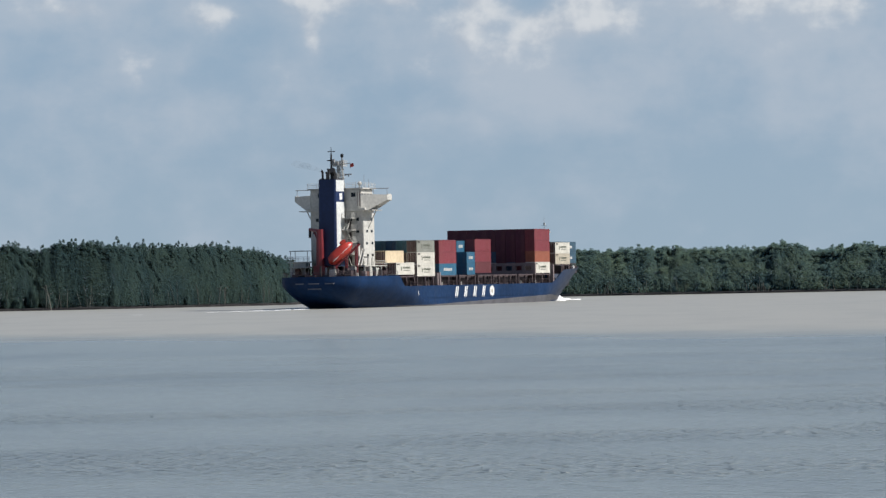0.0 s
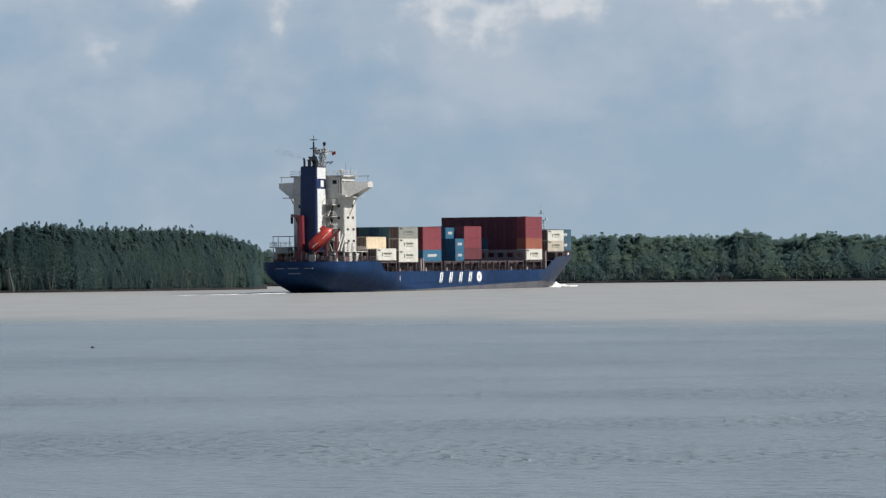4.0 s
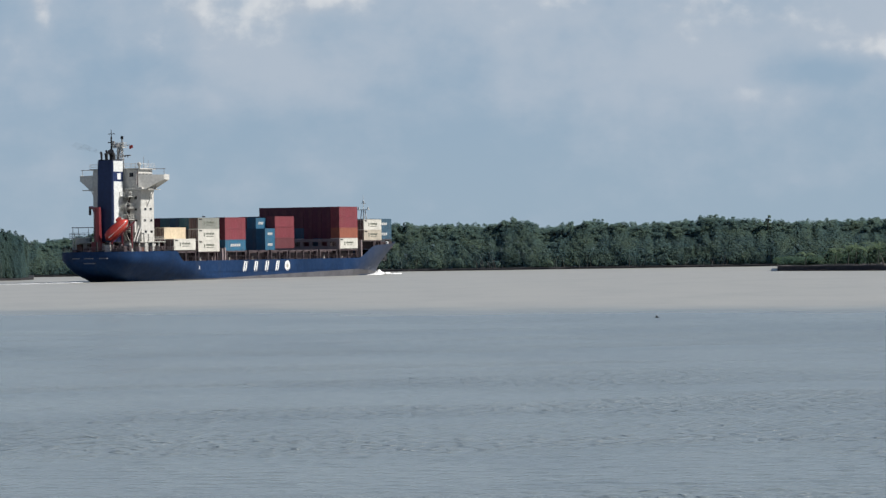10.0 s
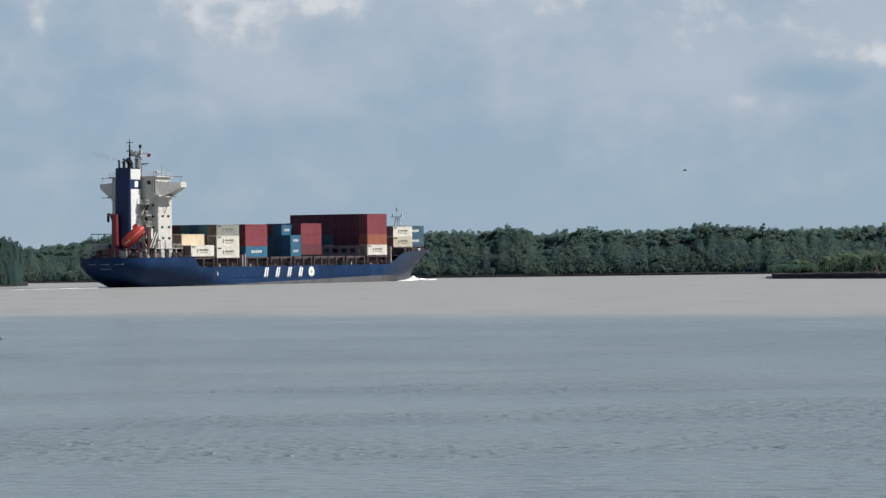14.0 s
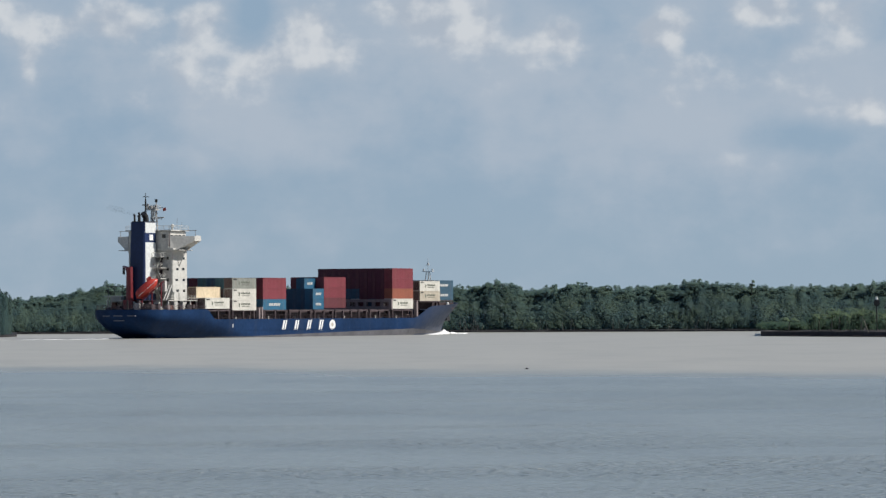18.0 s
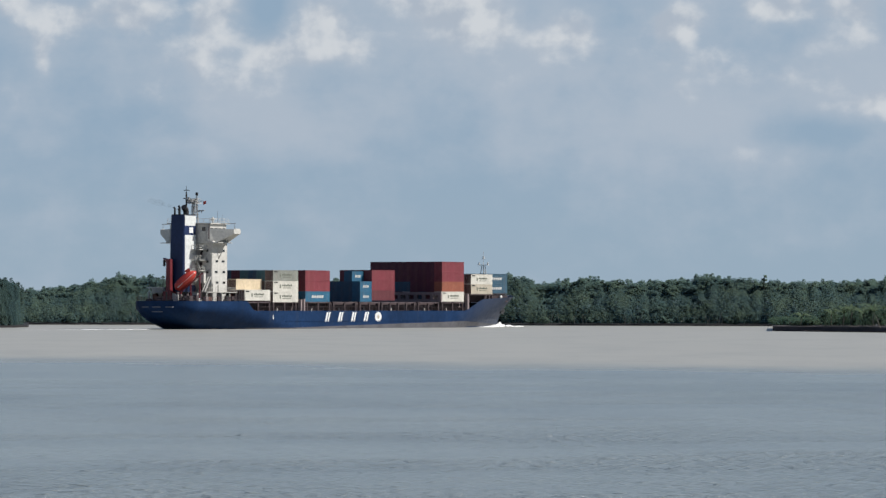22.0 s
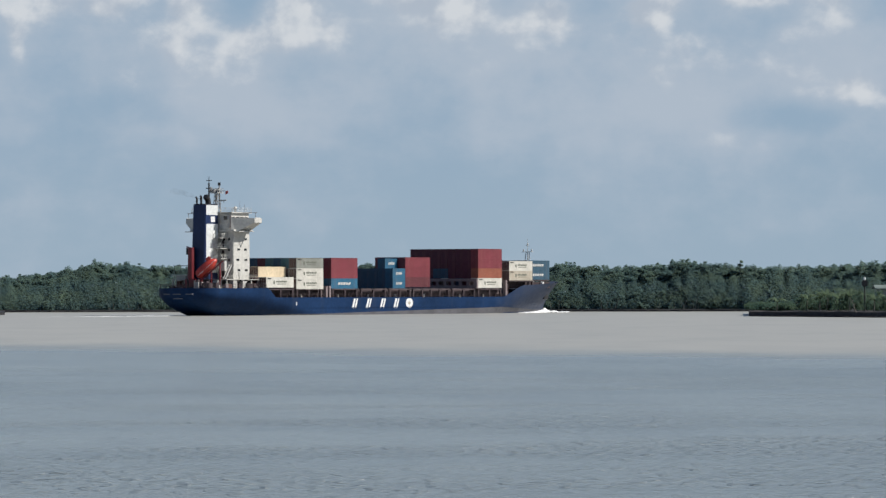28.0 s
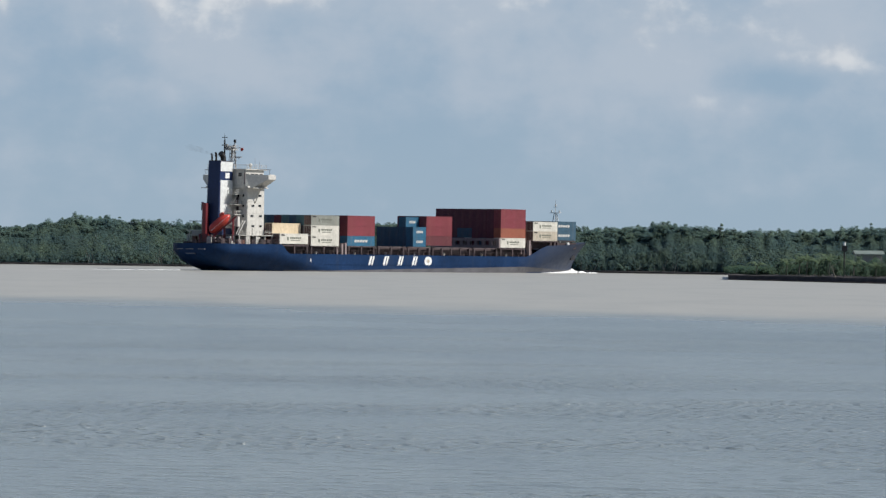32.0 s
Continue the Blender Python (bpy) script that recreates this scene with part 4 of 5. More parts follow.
for i in range(4):
    x = -107.9 + 1.9 * i
    p = part("window", box((x - 0.7, -5.96, 24.0), (x + 0.7, -5.85, 25.3)), MAT["grey"], wheel)
    part("pane", box((x - 0.62, -5.99, 24.1), (x + 0.62, -5.86, 25.2)), MAT["glass"], p)
for k in range(1, 5):
    z = 6.1 + 2.95 * k
    part("deck_edge", box((-108.24, -6.24, z), (-100.95, -6.19, z + 0.10)), MAT["white"], house)
# stairs and landings in the recess beside the funnel
for k in range(4):
    z = 9.3 + 2.65 * k
    landing = part("landing", box((-111.6, -4.7, z + 2.5), (-108.15, -2.36, z + 2.65)), MAT["white"], ship)
    st = bmesh.new()
    x0, x1 = (-111.2, -108.8) if k % 2 else (-108.8, -111.2)
    for d in (-3.5, -2.7):
        add_tube(st, (x0, d, z), (x1, d, z + 2.6), 0.09, sides=5)
    for i in range(1, 9):
        u = i / 9
        add_box(st, (x0 + (x1 - x0) * u - 0.12, -3.5, z + 2.6 * u - 0.03), (x0 + (x1 - x0) * u + 0.12, -2.7, z + 2.6 * u + 0.03))
    part("stair", st, MAT["grey"], ship)
    railing(-111.55, -4.65, -111.55, -2.4, z + 2.65, gap=0.8)
    railing(-111.55, -4.65, -108.3, -4.65, z + 2.65, gap=0.8)
    part("door", box((-108.26, -3.4, z + 0.1), (-108.16, -2.6, z + 2.1)), MAT["post"], house)
# boarding ladder and stores stowed abaft the house
part("ladder_panel", box((-112.6, -6.6, 11.4), (-111.6, -5.6, 14.0), 0.05), MAT["white"], ship)
for y in (-7.4, -6.7):
    part("boarding_ladder", tube((-113.4, y, 9.3), (-110.6, y, 13.0), 0.16, sides=5), MAT["white"], ship)
part("gangway", box((-111.2, -8.4, 11.0), (-108.0, -6.4, 11.3), 0.04), MAT["white"], ship)
for x in (-110.9, -108.3):
    part("gangway_post", box((x - 0.1, -8.2, 9.3), (x + 0.1, -8.0, 11.0)), MAT["grey"], ship)
# support strut under the starboard wing
for side in (-1, 1):
    part("wing_strut", tube((-105.0, side * 6.2, 17.5), (-105.0, side * 8.6, 22.4), 0.13, sides=6), MAT["white"], ship)

# funnel and casing
casing = prism([(-114.8, -2.0), (-114.6, -2.3), (-109.6, -2.3), (-109.52, -2.2), (-109.52, 1.6), (-109.6, 1.7), (-114.6, 1.7), (-114.8, 1.4)], 2, 9.3, 28.3)
for v in casing.verts:
    if v.co.z < 12 and v.co.x < -113:
        v.co.x -= 0.9
funnel = part("funnel", casing, MAT["funnel_blue"], ship, "tall blue funnel casing with a white side panel")
for y in (-2.3, 1.7):
    part("side_panel", box((-114.55, y - 0.03, 11.0), (-109.6, y + 0.03, 23.4)), MAT["panel"], funnel, "white panel on the funnel side")
    part("side_panel", box((-114.55, y - 0.03, 25.7), (-109.6, y + 0.03, 28.2)), MAT["panel"], funnel)
    part("funnel_mark", box((-112.6, y - 0.06, 23.9), (-110.9, y + 0.06, 25.3)), MAT["letter"], funnel, "plain white block on the funnel's blue band")
part("funnel_cap", box((-114.6, -2.1, 28.3), (-109.7, 1.5, 28.5)), MAT["black"], funnel)
for x, y, r, h in ((-114.2, 0.9, 0.24, 1.5), (-114.2, -0.5, 0.26, 1.8), (-113.4, 0.2, 0.22, 1.2), (-111.4, -0.6, 0.72, 1.1)):
    ex = tube((x, y, 28.4), (x, y, 28.4 + h), r, sides=10)
    add_tube(ex, (x, y, 28.4 + h), (x - 1.5 * r, y, 28.4 + h + 1.3 * r), r, r * 1.05, sides=10)
    part("exhaust", ex, MAT["black"], funnel, "sooty black exhaust pipe")

# radar mast and aerials
mast = bmesh.new()
for y, x in ((-1.5, -107.2), (0.2, -107.2), (-0.6, -108.6)):
    add_tube(mast, (x, y, 26.5), (-107.4, -0.7 + (y + 0.7) * 0.7, 31.8), 0.15, 0.11, sides=6)
add_tube(mast, (-107.4, -1.2, 30.0), (-107.4, -1.2, 33.4), 0.20, 0.16, sides=6)
for z in (27.6, 28.6, 29.6, 30.6, 31.6):
    add_tube(mast, (-107.3, -1.7, z), (-107.3, 0.5, z), 0.09, sides=5)
    add_tube(mast, (-107.3, -1.5, z), (-107.3, 0.3, z + 1.0), 0.06, sides=5)
for a, b in (((-107.4, -3.2, 32.0), (-107.4, 0.6, 31.6)), ((-107.4, -2.2, 29.3), (-107.4, 0.4, 29.3)), ((-109.4, 0.6, 31.9), (-107.4, -1.0, 31.9))):
    add_tube(mast, a, b, 0.09, sides=5)
part("mast", mast, MAT["steel"], ship, "grey lattice radar mast")
tower = bmesh.new()
for x, y in ((-108.9, -0.3), (-108.0, -0.3), (-108.9, -1.9), (-108.0, -1.9)):
    add_tube(tower, (x, y, 26.5), (x * 0.4 - 108.45 * 0.6, y * 0.5 - 0.55, 32.4), 0.1, 0.07, sides=5)
for k in range(5):
    z = 27.4 + k
    w = 0.8 - 0.09 * k
    add_tube(tower, (-108.9, -1.1 - w, z), (-108.0, -1.1 + w, z + 0.9), 0.06, sides=4)
    add_tube(tower, (-108.0, -1.1 + w, z), (-108.9, -1.1 - w, z + 0.9), 0.06, sides=4)
    add_tube(tower, (-108.45, -1.1 - w, z), (-108.45, -1.1 + w, z), 0.06, sides=4)
part("mast_tower", tower, MAT["pale"], ship, "pale steel lattice below the radar")
part("mast_platform", box((-109.5, -2.2, 31.3), (-107.0, 0.7, 31.5)), MAT["pale"], ship)
railing(-109.5, -2.2, -109.5, 0.7, 31.5, gap=0.7, material="pale")
railing(-109.5, -2.2, -107.0, -2.2, 31.5, gap=0.7, material="pale")
for x, y, w, h in ((-108.9, -0.6, 0.35, 0.9), (-108.2, -1.6, 0.3, 1.2), (-107.6, -0.2, 0.4, 0.7), (-109.0, 0.2, 0.25, 1.4)):
    part("mast_gear", box((x - w, y - w, 31.5), (x + w, y + w, 31.5 + h), 0.06), MAT["steel"], ship)
pole = tube((-109.4, 0.6, 26.5), (-109.4, 0.6, 34.0), 0.26, 0.2, sides=7)
add_tube(pole, (-109.4, 0.6, 34.0), (-109.4, 0.6, 35.6), 0.1, 0.06, sides=5)
add_tube(pole, (-109.4, -0.3, 34.6), (-109.4, 1.4, 34.6), 0.1, sides=5)
add_tube(pole, (-109.4, 0.6, 32.6), (-109.4, 1.5, 32.6), 0.14, sides=5)
part("signal_pole", pole, MAT["black"], ship, "black signal pole with short yards")
part("mast_lamp", box((-107.65, -1.5, 33.3), (-107.15, -0.9, 34.1), 0.08), MAT["black"], ship)
for y, z in ((-2.7, 29.5), (-0.6, 32.3)):
    s = box((-107.7, y - 0.8, z - 0.1), (-107.3, y + 0.8, z + 0.15))
    add_tube(s, (-107.5, y, z - 0.5), (-107.5, y, z), 0.12, sides=6)
    part("radar", s, MAT["steel"], ship)
part("mast_flag", prism([(-3.0, 31.0), (-3.9, 31.3), (-3.8, 32.0), (-2.9, 31.8)], 0, -107.2, -107.15), MAT["orange"], ship, "small red flag on the mast")
for x, y, h in ((-103.4, -4.8, 3.0), (-104.5, -3.2, 1.4), (-106.0, 4.6, 1.6), (-102.5, -5.6, 2.0)):
    part("aerial", tube((x, y, 26.5), (x, y, 26.5 + h), 0.07, 0.03, sides=5), MAT["steel"], ship)
dome = bmesh.new()
bmesh.ops.create_icosphere(dome, subdivisions=2, radius=0.5, matrix=Matrix.Translation((-104.6, -4.2, 27.5)))
add_tube(dome, (-104.6, -4.2, 26.5), (-104.6, -4.2, 27.2), 0.2)
part("satellite_dome", dome, MAT["white"], ship, "white satellite dome", smooth=True)
railing(-109.1, -6.4, -100.6, -6.4, 26.5)
railing(-109.1, -6.4, -109.1, 6.4, 26.5)

# free-fall lifeboat on its ramp, and the red davit frame
along = Vector((0.45, -0.75, 0.78)).normalized()
across = Vector((0, 0, 1)).cross(along).normalized()
turned = Matrix((along, across, along.cross(across))).transposed().to_4x4()
tilt = Matrix.Translation((-116.4, -4.0, 11.9)) @ turned
lb = bmesh.new()
rings = []
for i in range(13):
    u = i / 12
    x = -3.4 + 6.8 * u
    s = (1 - abs(2 * u - 0.9) ** 3.2 * 0.62) if 0 < i < 12 else 0.12
    rings.append([lb.verts.new(tilt @ Vector((x, 1.5 * s * math.cos(a), 0.25 + 1.5 * s * (math.sin(a) if math.sin(a) > 0 else 0.85 * math.sin(a))))) for a in [2 * math.pi * k / 14 for k in range(14)]])
for r0, r1 in zip(rings, rings[1:]):
    for k in range(14):
        lb.faces.new((r0[k], r0[(k + 1) % 14], r1[(k + 1) % 14], r1[k]))
lb.faces.new(rings[0][::-1])
lb.faces.new(rings[-1])
bmesh.ops.recalc_face_normals(lb, faces=lb.faces)
boat = part("lifeboat", lb, MAT["orange"], ship, "orange-red enclosed free-fall lifeboat on its ramp", smooth=True)
cab = bmesh.new()
bmesh.ops.create_cube(cab, size=1.0, matrix=tilt @ Matrix.Translation((1.9, 0, 1.75)) @ Matrix.Diagonal((1.3, 1.1, 0.9, 1)))
bmesh.ops.bevel(cab, geom=cab.edges[:], offset=0.15, segments=2, affect="EDGES")
part("cabin", cab, MAT["orange"], boat)
rub = bmesh.new()
for s in (-1, 1):
    add_tube(rub, tilt @ Vector((-2.8, s * 1.42, 0.25)), tilt @ Vector((2.8, s * 1.46, 0.25)), 0.07, sides=5)
part("rubbing_strip", rub, MAT["letter"], boat)
ramp = part("launching_ramp", tube(tilt @ Vector((-4.2, 0, -1.15)), tilt @ Vector((4.4, 0, -1.15)), 0.12, sides=6), MAT["red"], ship, "red steel launching ramp")
for s in (-0.9, 0.9):
    part("ramp_rail", tube(tilt @ Vector((-4.2, s, -1.1)), tilt @ Vector((4.4, s, -1.1)), 0.16, sides=6), MAT["red"], ramp)
    for k in (-2.8, 0.4, 3.4):
        top = tilt @ Vector((k, s, -1.1))
        part("ramp_leg", tube(top, (top.x, top.y, 6.1), 0.16, sides=6), MAT["red"], ramp)
for k in (-3.6, 3.6):
    part("ramp_crossbar", tube(tilt @ Vector((k, -0.9, -1.1)), tilt @ Vector((k, 0.9, -1.1)), 0.1, sides=5), MAT["red"], ramp)
dav = bmesh.new()
add_box(dav, (-117.6, -0.4, 6.1), (-115.5, 2.2, 9.4))
add_tube(dav, (-116.6, 0.95, 9.0), (-116.6, 0.95, 17.4), 0.95, 0.8, sides=8)
add_tube(dav, (-116.6, 1.15, 17.0), (-113.6, 4.4, 17.5), 0.42, 0.3, sides=8)
add_tube(dav, (-116.6, 1.15, 14.5), (-115.0, 2.9, 17.0), 0.2, sides=6)
part("davit_crane", dav, MAT["red"], ship, "red stores crane with a bent arm")
part("crane_block", box((-113.9, 4.1, 15.6), (-113.4, 4.6, 17.3), 0.08), MAT["black"], ship)

# stern platform and mooring gear
plat = box((-112.6, 5.0, 10.2), (-108.6, 10.4, 10.45))
for x in (-112.2, -109.0):
    for y in (5.4, 9.6):
        add_tube(plat, (x, y, 6.1), (x, y, 10.2), 0.14, sides=6)
part("mooring_platform", plat, MAT["white"], ship)
railing(-112.5, 5.1, -112.5, 10.3, 10.45, material="black", gap=1.2)
railing(-108.7, 10.3, -112.5, 10.3, 10.45, material="black", gap=1.2)
part("awning", box((-112.4, 5.4, 12.7), (-109.0, 9.8, 12.85)), MAT["black"], ship)
for y in (5.6, 9.6):
    for x in (-112.2, -109.2):
        part("awning_post", tube((x, y, 10.4), (x, y, 12.7), 0.07, sides=5), MAT["steel"], ship)
part("stern_locker", box((-112.0, 6.0, 6.1), (-109.4, 9.2, 10.2), 0.05), MAT["grey"], ship)
rngs = random.Random(4)
for i in range(96):
    x = -120.5 + rngs.uniform(0, 20.5)
    y = rngs.uniform(-0.98, 0.95 if i < 34 else -0.4) * (7.4 if x < -113 else 9.2)
    w = rngs.uniform(0.4, 1.1)
    if i % 3 == 0:
        bm = tube((x, y, 6.1), (x, y, 6.1 + rngs.uniform(1.6, 3.2)), w * 0.4, sides=9)
        nm = "ventilator"
    elif i % 3 == 1:
        bm = tube((x, y - w, 6.9), (x, y + w, 6.9), 0.5, sides=10)
        add_box(bm, (x - 0.6, y - w - 0.1, 6.1), (x + 0.6, y - w + 0.1, 7.2))
        add_box(bm, (x - 0.6, y + w - 0.1, 6.1), (x + 0.6, y + w + 0.1, 7.2))
        nm = "winch"
    else:
        bm = box((x - w, y - w * 0.7, 6.1), (x + w, y + w * 0.7, 6.1 + rngs.uniform(1.4, 3.0)), 0.06)
        nm = "locker"
    part(nm, bm, MAT[("white", "black", "post", "brown", "grey", "post", "black", "deck")[i % 8]], ship)
for i in range(8):
    a0, a1 = math.pi * i / 8, math.pi * (i + 1) / 8
    railing(-116.4 - 7.8 * math.sin(a0), 9.4 * math.cos(a0), -116.4 - 7.8 * math.sin(a1), 9.4 * math.cos(a1), 7.0, gap=1.6, material="post")
for x0, x1 in ((-116.4, -112.5), (-112.5, -108.0), (-108.0, -101.0)):
    for side in (-1, 1):
        railing(x0, side * (half_breadth(x0, 7.0) - 0.25), x1, side * (half_breadth(x1, 7.0) - 0.25), 7.0, gap=1.6, material="post")

# stores and shelters that fill the space under the shelter deck
rngb = random.Random(9)
x = -115.2
while x < -99.5:
    w = rngb.uniform(0.7, 2.0)
    d = rngb.uniform(0.6, 1.4)
    bm = box((x, -8.9, 6.1), (x + w, -8.9 + d, rngb.uniform(7.9, 9.05)), 0.05)
    part("deck_store", bm, MAT[rngb.choice(("post", "brown", "black", "grey", "deck", "bridge"))], ship)
    x += w + rngb.uniform(0.1, 0.7)
for y in (-7.4, -5.6, -3.2, -1.4, 1.6, 3.4, 6.2):
    part("deck_store", box((-117.2, y, 6.1), (-116.2, y + rngb.uniform(0.7, 1.6), rngb.uniform(7.4, 8.6)), 0.05), MAT[rngb.choice(("post", "brown", "black", "grey"))], ship)
# open bridge side beside the wheelhouse: a dark panel put in for its shade, and a post
part("side_screen", box((-108.9, -5.8, 22.5), (-108.8, -5.1, 25.6)), MAT["bridge"], wheel, "dark panel standing for the shade of the open bridge side")
part("side_post", box((-109.05, -5.55, 22.0), (-108.85, -5.3, 26.1)), MAT["white"], wheel)
for z in (14.4, 17.1):
    part("ledge", box((-108.6, -6.1, z), (-108.2, -4.0, z + 0.15)), MAT["grey"], house)

# foremast and bow gear
fm = tube((43.8, 0, 14.0), (43.8, 0, 21.2), 0.10, 0.05, sides=6)
for side in (-1, 1):
    add_tube(fm, (43.8, 2.2 * side, 7.0), (43.8, 0.45 * side, 17.4), 0.16, 0.12, sides=6)
    add_box(fm, (43.65, 1.35 * side - 0.15, 17.5), (43.95, 1.35 * side + 0.15, 18.1))
add_tube(fm, (45.6, 0, 7.0), (43.9, 0, 17.3), 0.13, 0.1, sides=6)
for z, half in ((11.6, 1.4), (14.4, 1.0)):
    add_tube(fm, (43.8, -half, z), (43.8, half, z), 0.08, sides=5)
add_box(fm, (43.3, -1.65, 17.3), (44.3, 1.65, 17.46))
add_tube(fm, (43.8, -0.7, 19.1), (43.8, 0.7, 19.1), 0.06, sides=5)
add_box(fm, (43.65, -0.2, 19.2), (43.95, 0.2, 19.8))
part("foremast", fm, MAT["pale"], ship, "pale steel foremast with crosstrees")
# dark block added to keep the gap under the forward stacks dark
part("forecastle_house", box((17.2, -9.4, 6.9), (40.6, 9.4, 8.8), 0.05), MAT["brown"], ship)
part("anchor", prism([(43.6, 3.9), (45.4, 3.7), (45.8, 4.7), (44.9, 5.6), (43.7, 4.9)], 1, -5.75, -4.4), MAT["black"], ship, "black anchor in its hawse")
part("bow_lamp", box((35.2, -10.2, 7.9), (36.2, -9.6, 8.8), 0.15), MAT["letter"], ship)
for x in (42, 46):
    part("windlass", box((x, -3, 7.0), (x + 1.6, 3, 8.4), 0.2), MAT["post"], ship)

# ---- deck cargo: each container is a thing of its own, carried along by the ship ----
CARGO = []
PROTO = {}


def container_parts(length, colour, height=2.7):
    """Corrugated box with corner posts, rails and a pair of doors with locking bars at its after end."""
    key = (length, colour, height)
    if key in PROTO:
        ob = copy_thing(PROTO[key], Matrix())
        for o in [c for c in ob.children if c.name.startswith(("mark", "code"))]:
            bpy.data.objects.remove(o)
        return ob
    w, mat = 2.44, MAT["box_" + colour]
    verts, faces = [], []
    n = 14 if length < 8 else 28
    prof = []
    for i in range(n):
        a, p = 0.12 + (length - 0.24) * i / n, (length - 0.24) / n
        prof += [(a, 0.0), (a + p * 0.3, 0.0), (a + p * 0.5, 0.045), (a + p * 0.8, 0.045)]
    prof.append((length - 0.12, 0.0))
    for side in (-1, 1):
        s0 = len(verts)
        for x, d in prof:
            y = side * (w / 2 - 0.01 - d)
            verts += [(x, y, 0.14), (x, y, height - 0.1)]
        for i in range(len(prof) - 1):
            a = s0 + 2 * i
            f = (a, a + 2, a + 3, a + 1)
            faces.append(f if side < 0 else f[::-1])
    for x0, x1, y0, y1, z0, z1 in ((0.03, length - 0.03, -w / 2 + 0.06, w / 2 - 0.06, 0.02, 0.13), (0.03, length - 0.03, -w / 2 + 0.06, w / 2 - 0.06, height - 0.09, height - 0.02), (length - 0.1, length - 0.03, -w / 2 + 0.06, w / 2 - 0.06, 0.13, height - 0.09), (0.06, 0.1, -w / 2 + 0.06, w / 2 - 0.06, 0.13, height - 0.09)):
        s0 = len(verts)
        verts += [(x, y, z) for x in (x0, x1) for y in (y0, y1) for z in (z0, z1)]
        faces += [tuple(s0 + i for i in f) for f in ((0, 1, 3, 2), (4, 6, 7, 5), (0, 4, 5, 1), (2, 3, 7, 6), (0, 2, 6, 4), (1, 5, 7, 3))]
    ob = mesh_ob("shipping_container", verts, faces, mat)
    fr = bmesh.new()
    for x in (0.0, length - 0.12):
        for y in (-w / 2, w / 2 - 0.12):
            add_box(fr, (x, y, 0), (x + 0.12, y + 0.12, height))
    for y in (-w / 2, w / 2 - 0.1):
        for z in (0.0, height - 0.12):
            add_box(fr, (0.12, y, z), (length - 0.12, y + 0.1, z + 0.12))
    for x in (0.0, length - 0.12):
        for z in (0.0, height - 0.14):
            add_box(fr, (x, -w / 2 + 0.12, z), (x + 0.12, w / 2 - 0.12, z + 0.14))
    part("frame", fr, mat, ob)
    for s in (-1, 1):
        d = box((-0.0, min(0.02 * s, s * 1.08), 0.16), (0.05, max(0.02 * s, s * 1.08), height - 0.16))
        # pale boxes take the door colour that is darkened for shade
        door = part("door", d, MAT["door"] if colour in ("white", "cream", "beige", "grey") else mat, ob)
        bars = bmesh.new()
        for y in (0.3, 0.8):
            add_tube(bars, (-0.03, s * y, 0.1), (-0.03, s * y, height - 0.1), 0.03, sides=4)
        part("locking_bar", bars, mat, door)
    PROTO[key] = ob
    return ob


def stow(x, starboard_edge, z, length, colour, label, mark="", height=2.7, long_mark=False):
    ob = container_parts(length, colour, height)
    ob = tagged(ob, label, "shipping container", group="containers stowed on the ship's deck")
    m = Matrix.Translation((x, -starboard_edge + 1.22, z))
    CARGO.append((ob, m))
    if mark:
        bm = bmesh.new()
        if mark == "word":
            for i in range(5):
                x0, w = length * (0.25 + 0.098 * i), length * 0.078
                bm.free()
                bm = prism([(x0, height * 0.38), (x0 + w, height * 0.38), (x0 + w + 0.22, height * 0.62), (x0 + 0.22, height * 0.62)], 1, -1.25, -1.205)
                part("mark_bar", bm, MAT["pale"], ob, "pale company mark, drawn as plain bars")
                bm = bmesh.new()
            bm.free()
        else:
            add_box(bm, (length * 0.26, -1.25, height * 0.34), (length * 0.31, -1.205, height * 0.66))
            for i in range(6):
                x0 = length * (0.36 + 0.068 * i)
                add_box(bm, (x0, -1.25, height * 0.50), (x0 + length * 0.048, -1.205, height * (0.64 + 0.03 * (i % 2))))
            add_box(bm, (length * 0.38, -1.25, height * 0.32), (length * 0.72, -1.205, height * 0.37))
            part("mark_bar", bm, MAT["mark"], ob, "dark company mark, drawn as plain bars")
            bm = box((length * 0.05, -1.25, height * 0.80), (length * 0.18, -1.205, height * 0.90))
            part("code_bar", bm, MAT["black"], ob)
    return ob


H = 2.7
ROW = 2.5
NAMES = {"slate": "faded slate-blue", "maroon": "dull maroon", "red": "faded red", "rust": "rust-orange", "white": "white", "cream": "cream", "blue": "bright blue", "navy": "dark blue", "grey": "grey-green", "beige": "beige", "brown": "dark brown-red", "teal": "blue-grey"}


def describe(colour, length):
    return "%s %s-foot steel shipping container stacked on deck" % (NAMES[colour], "forty" if length > 8 else "twenty")


def stack(x, edge, rows, z, length, table, marks=None, skip=()):
    """table[tier][row] names the colours; row 0 is the starboard one."""
    marks = marks or {}
    for tier, colours in enumerate(table):
        for row in range(rows):
            c = colours[row % len(colours)] if isinstance(colours, (list, tuple)) else colours
            if not c or (tier, row) in skip:
                continue
            stow(x, edge - ROW * row, z + H * tier, length, c, describe(c, length), marks.get((tier, row), ""))


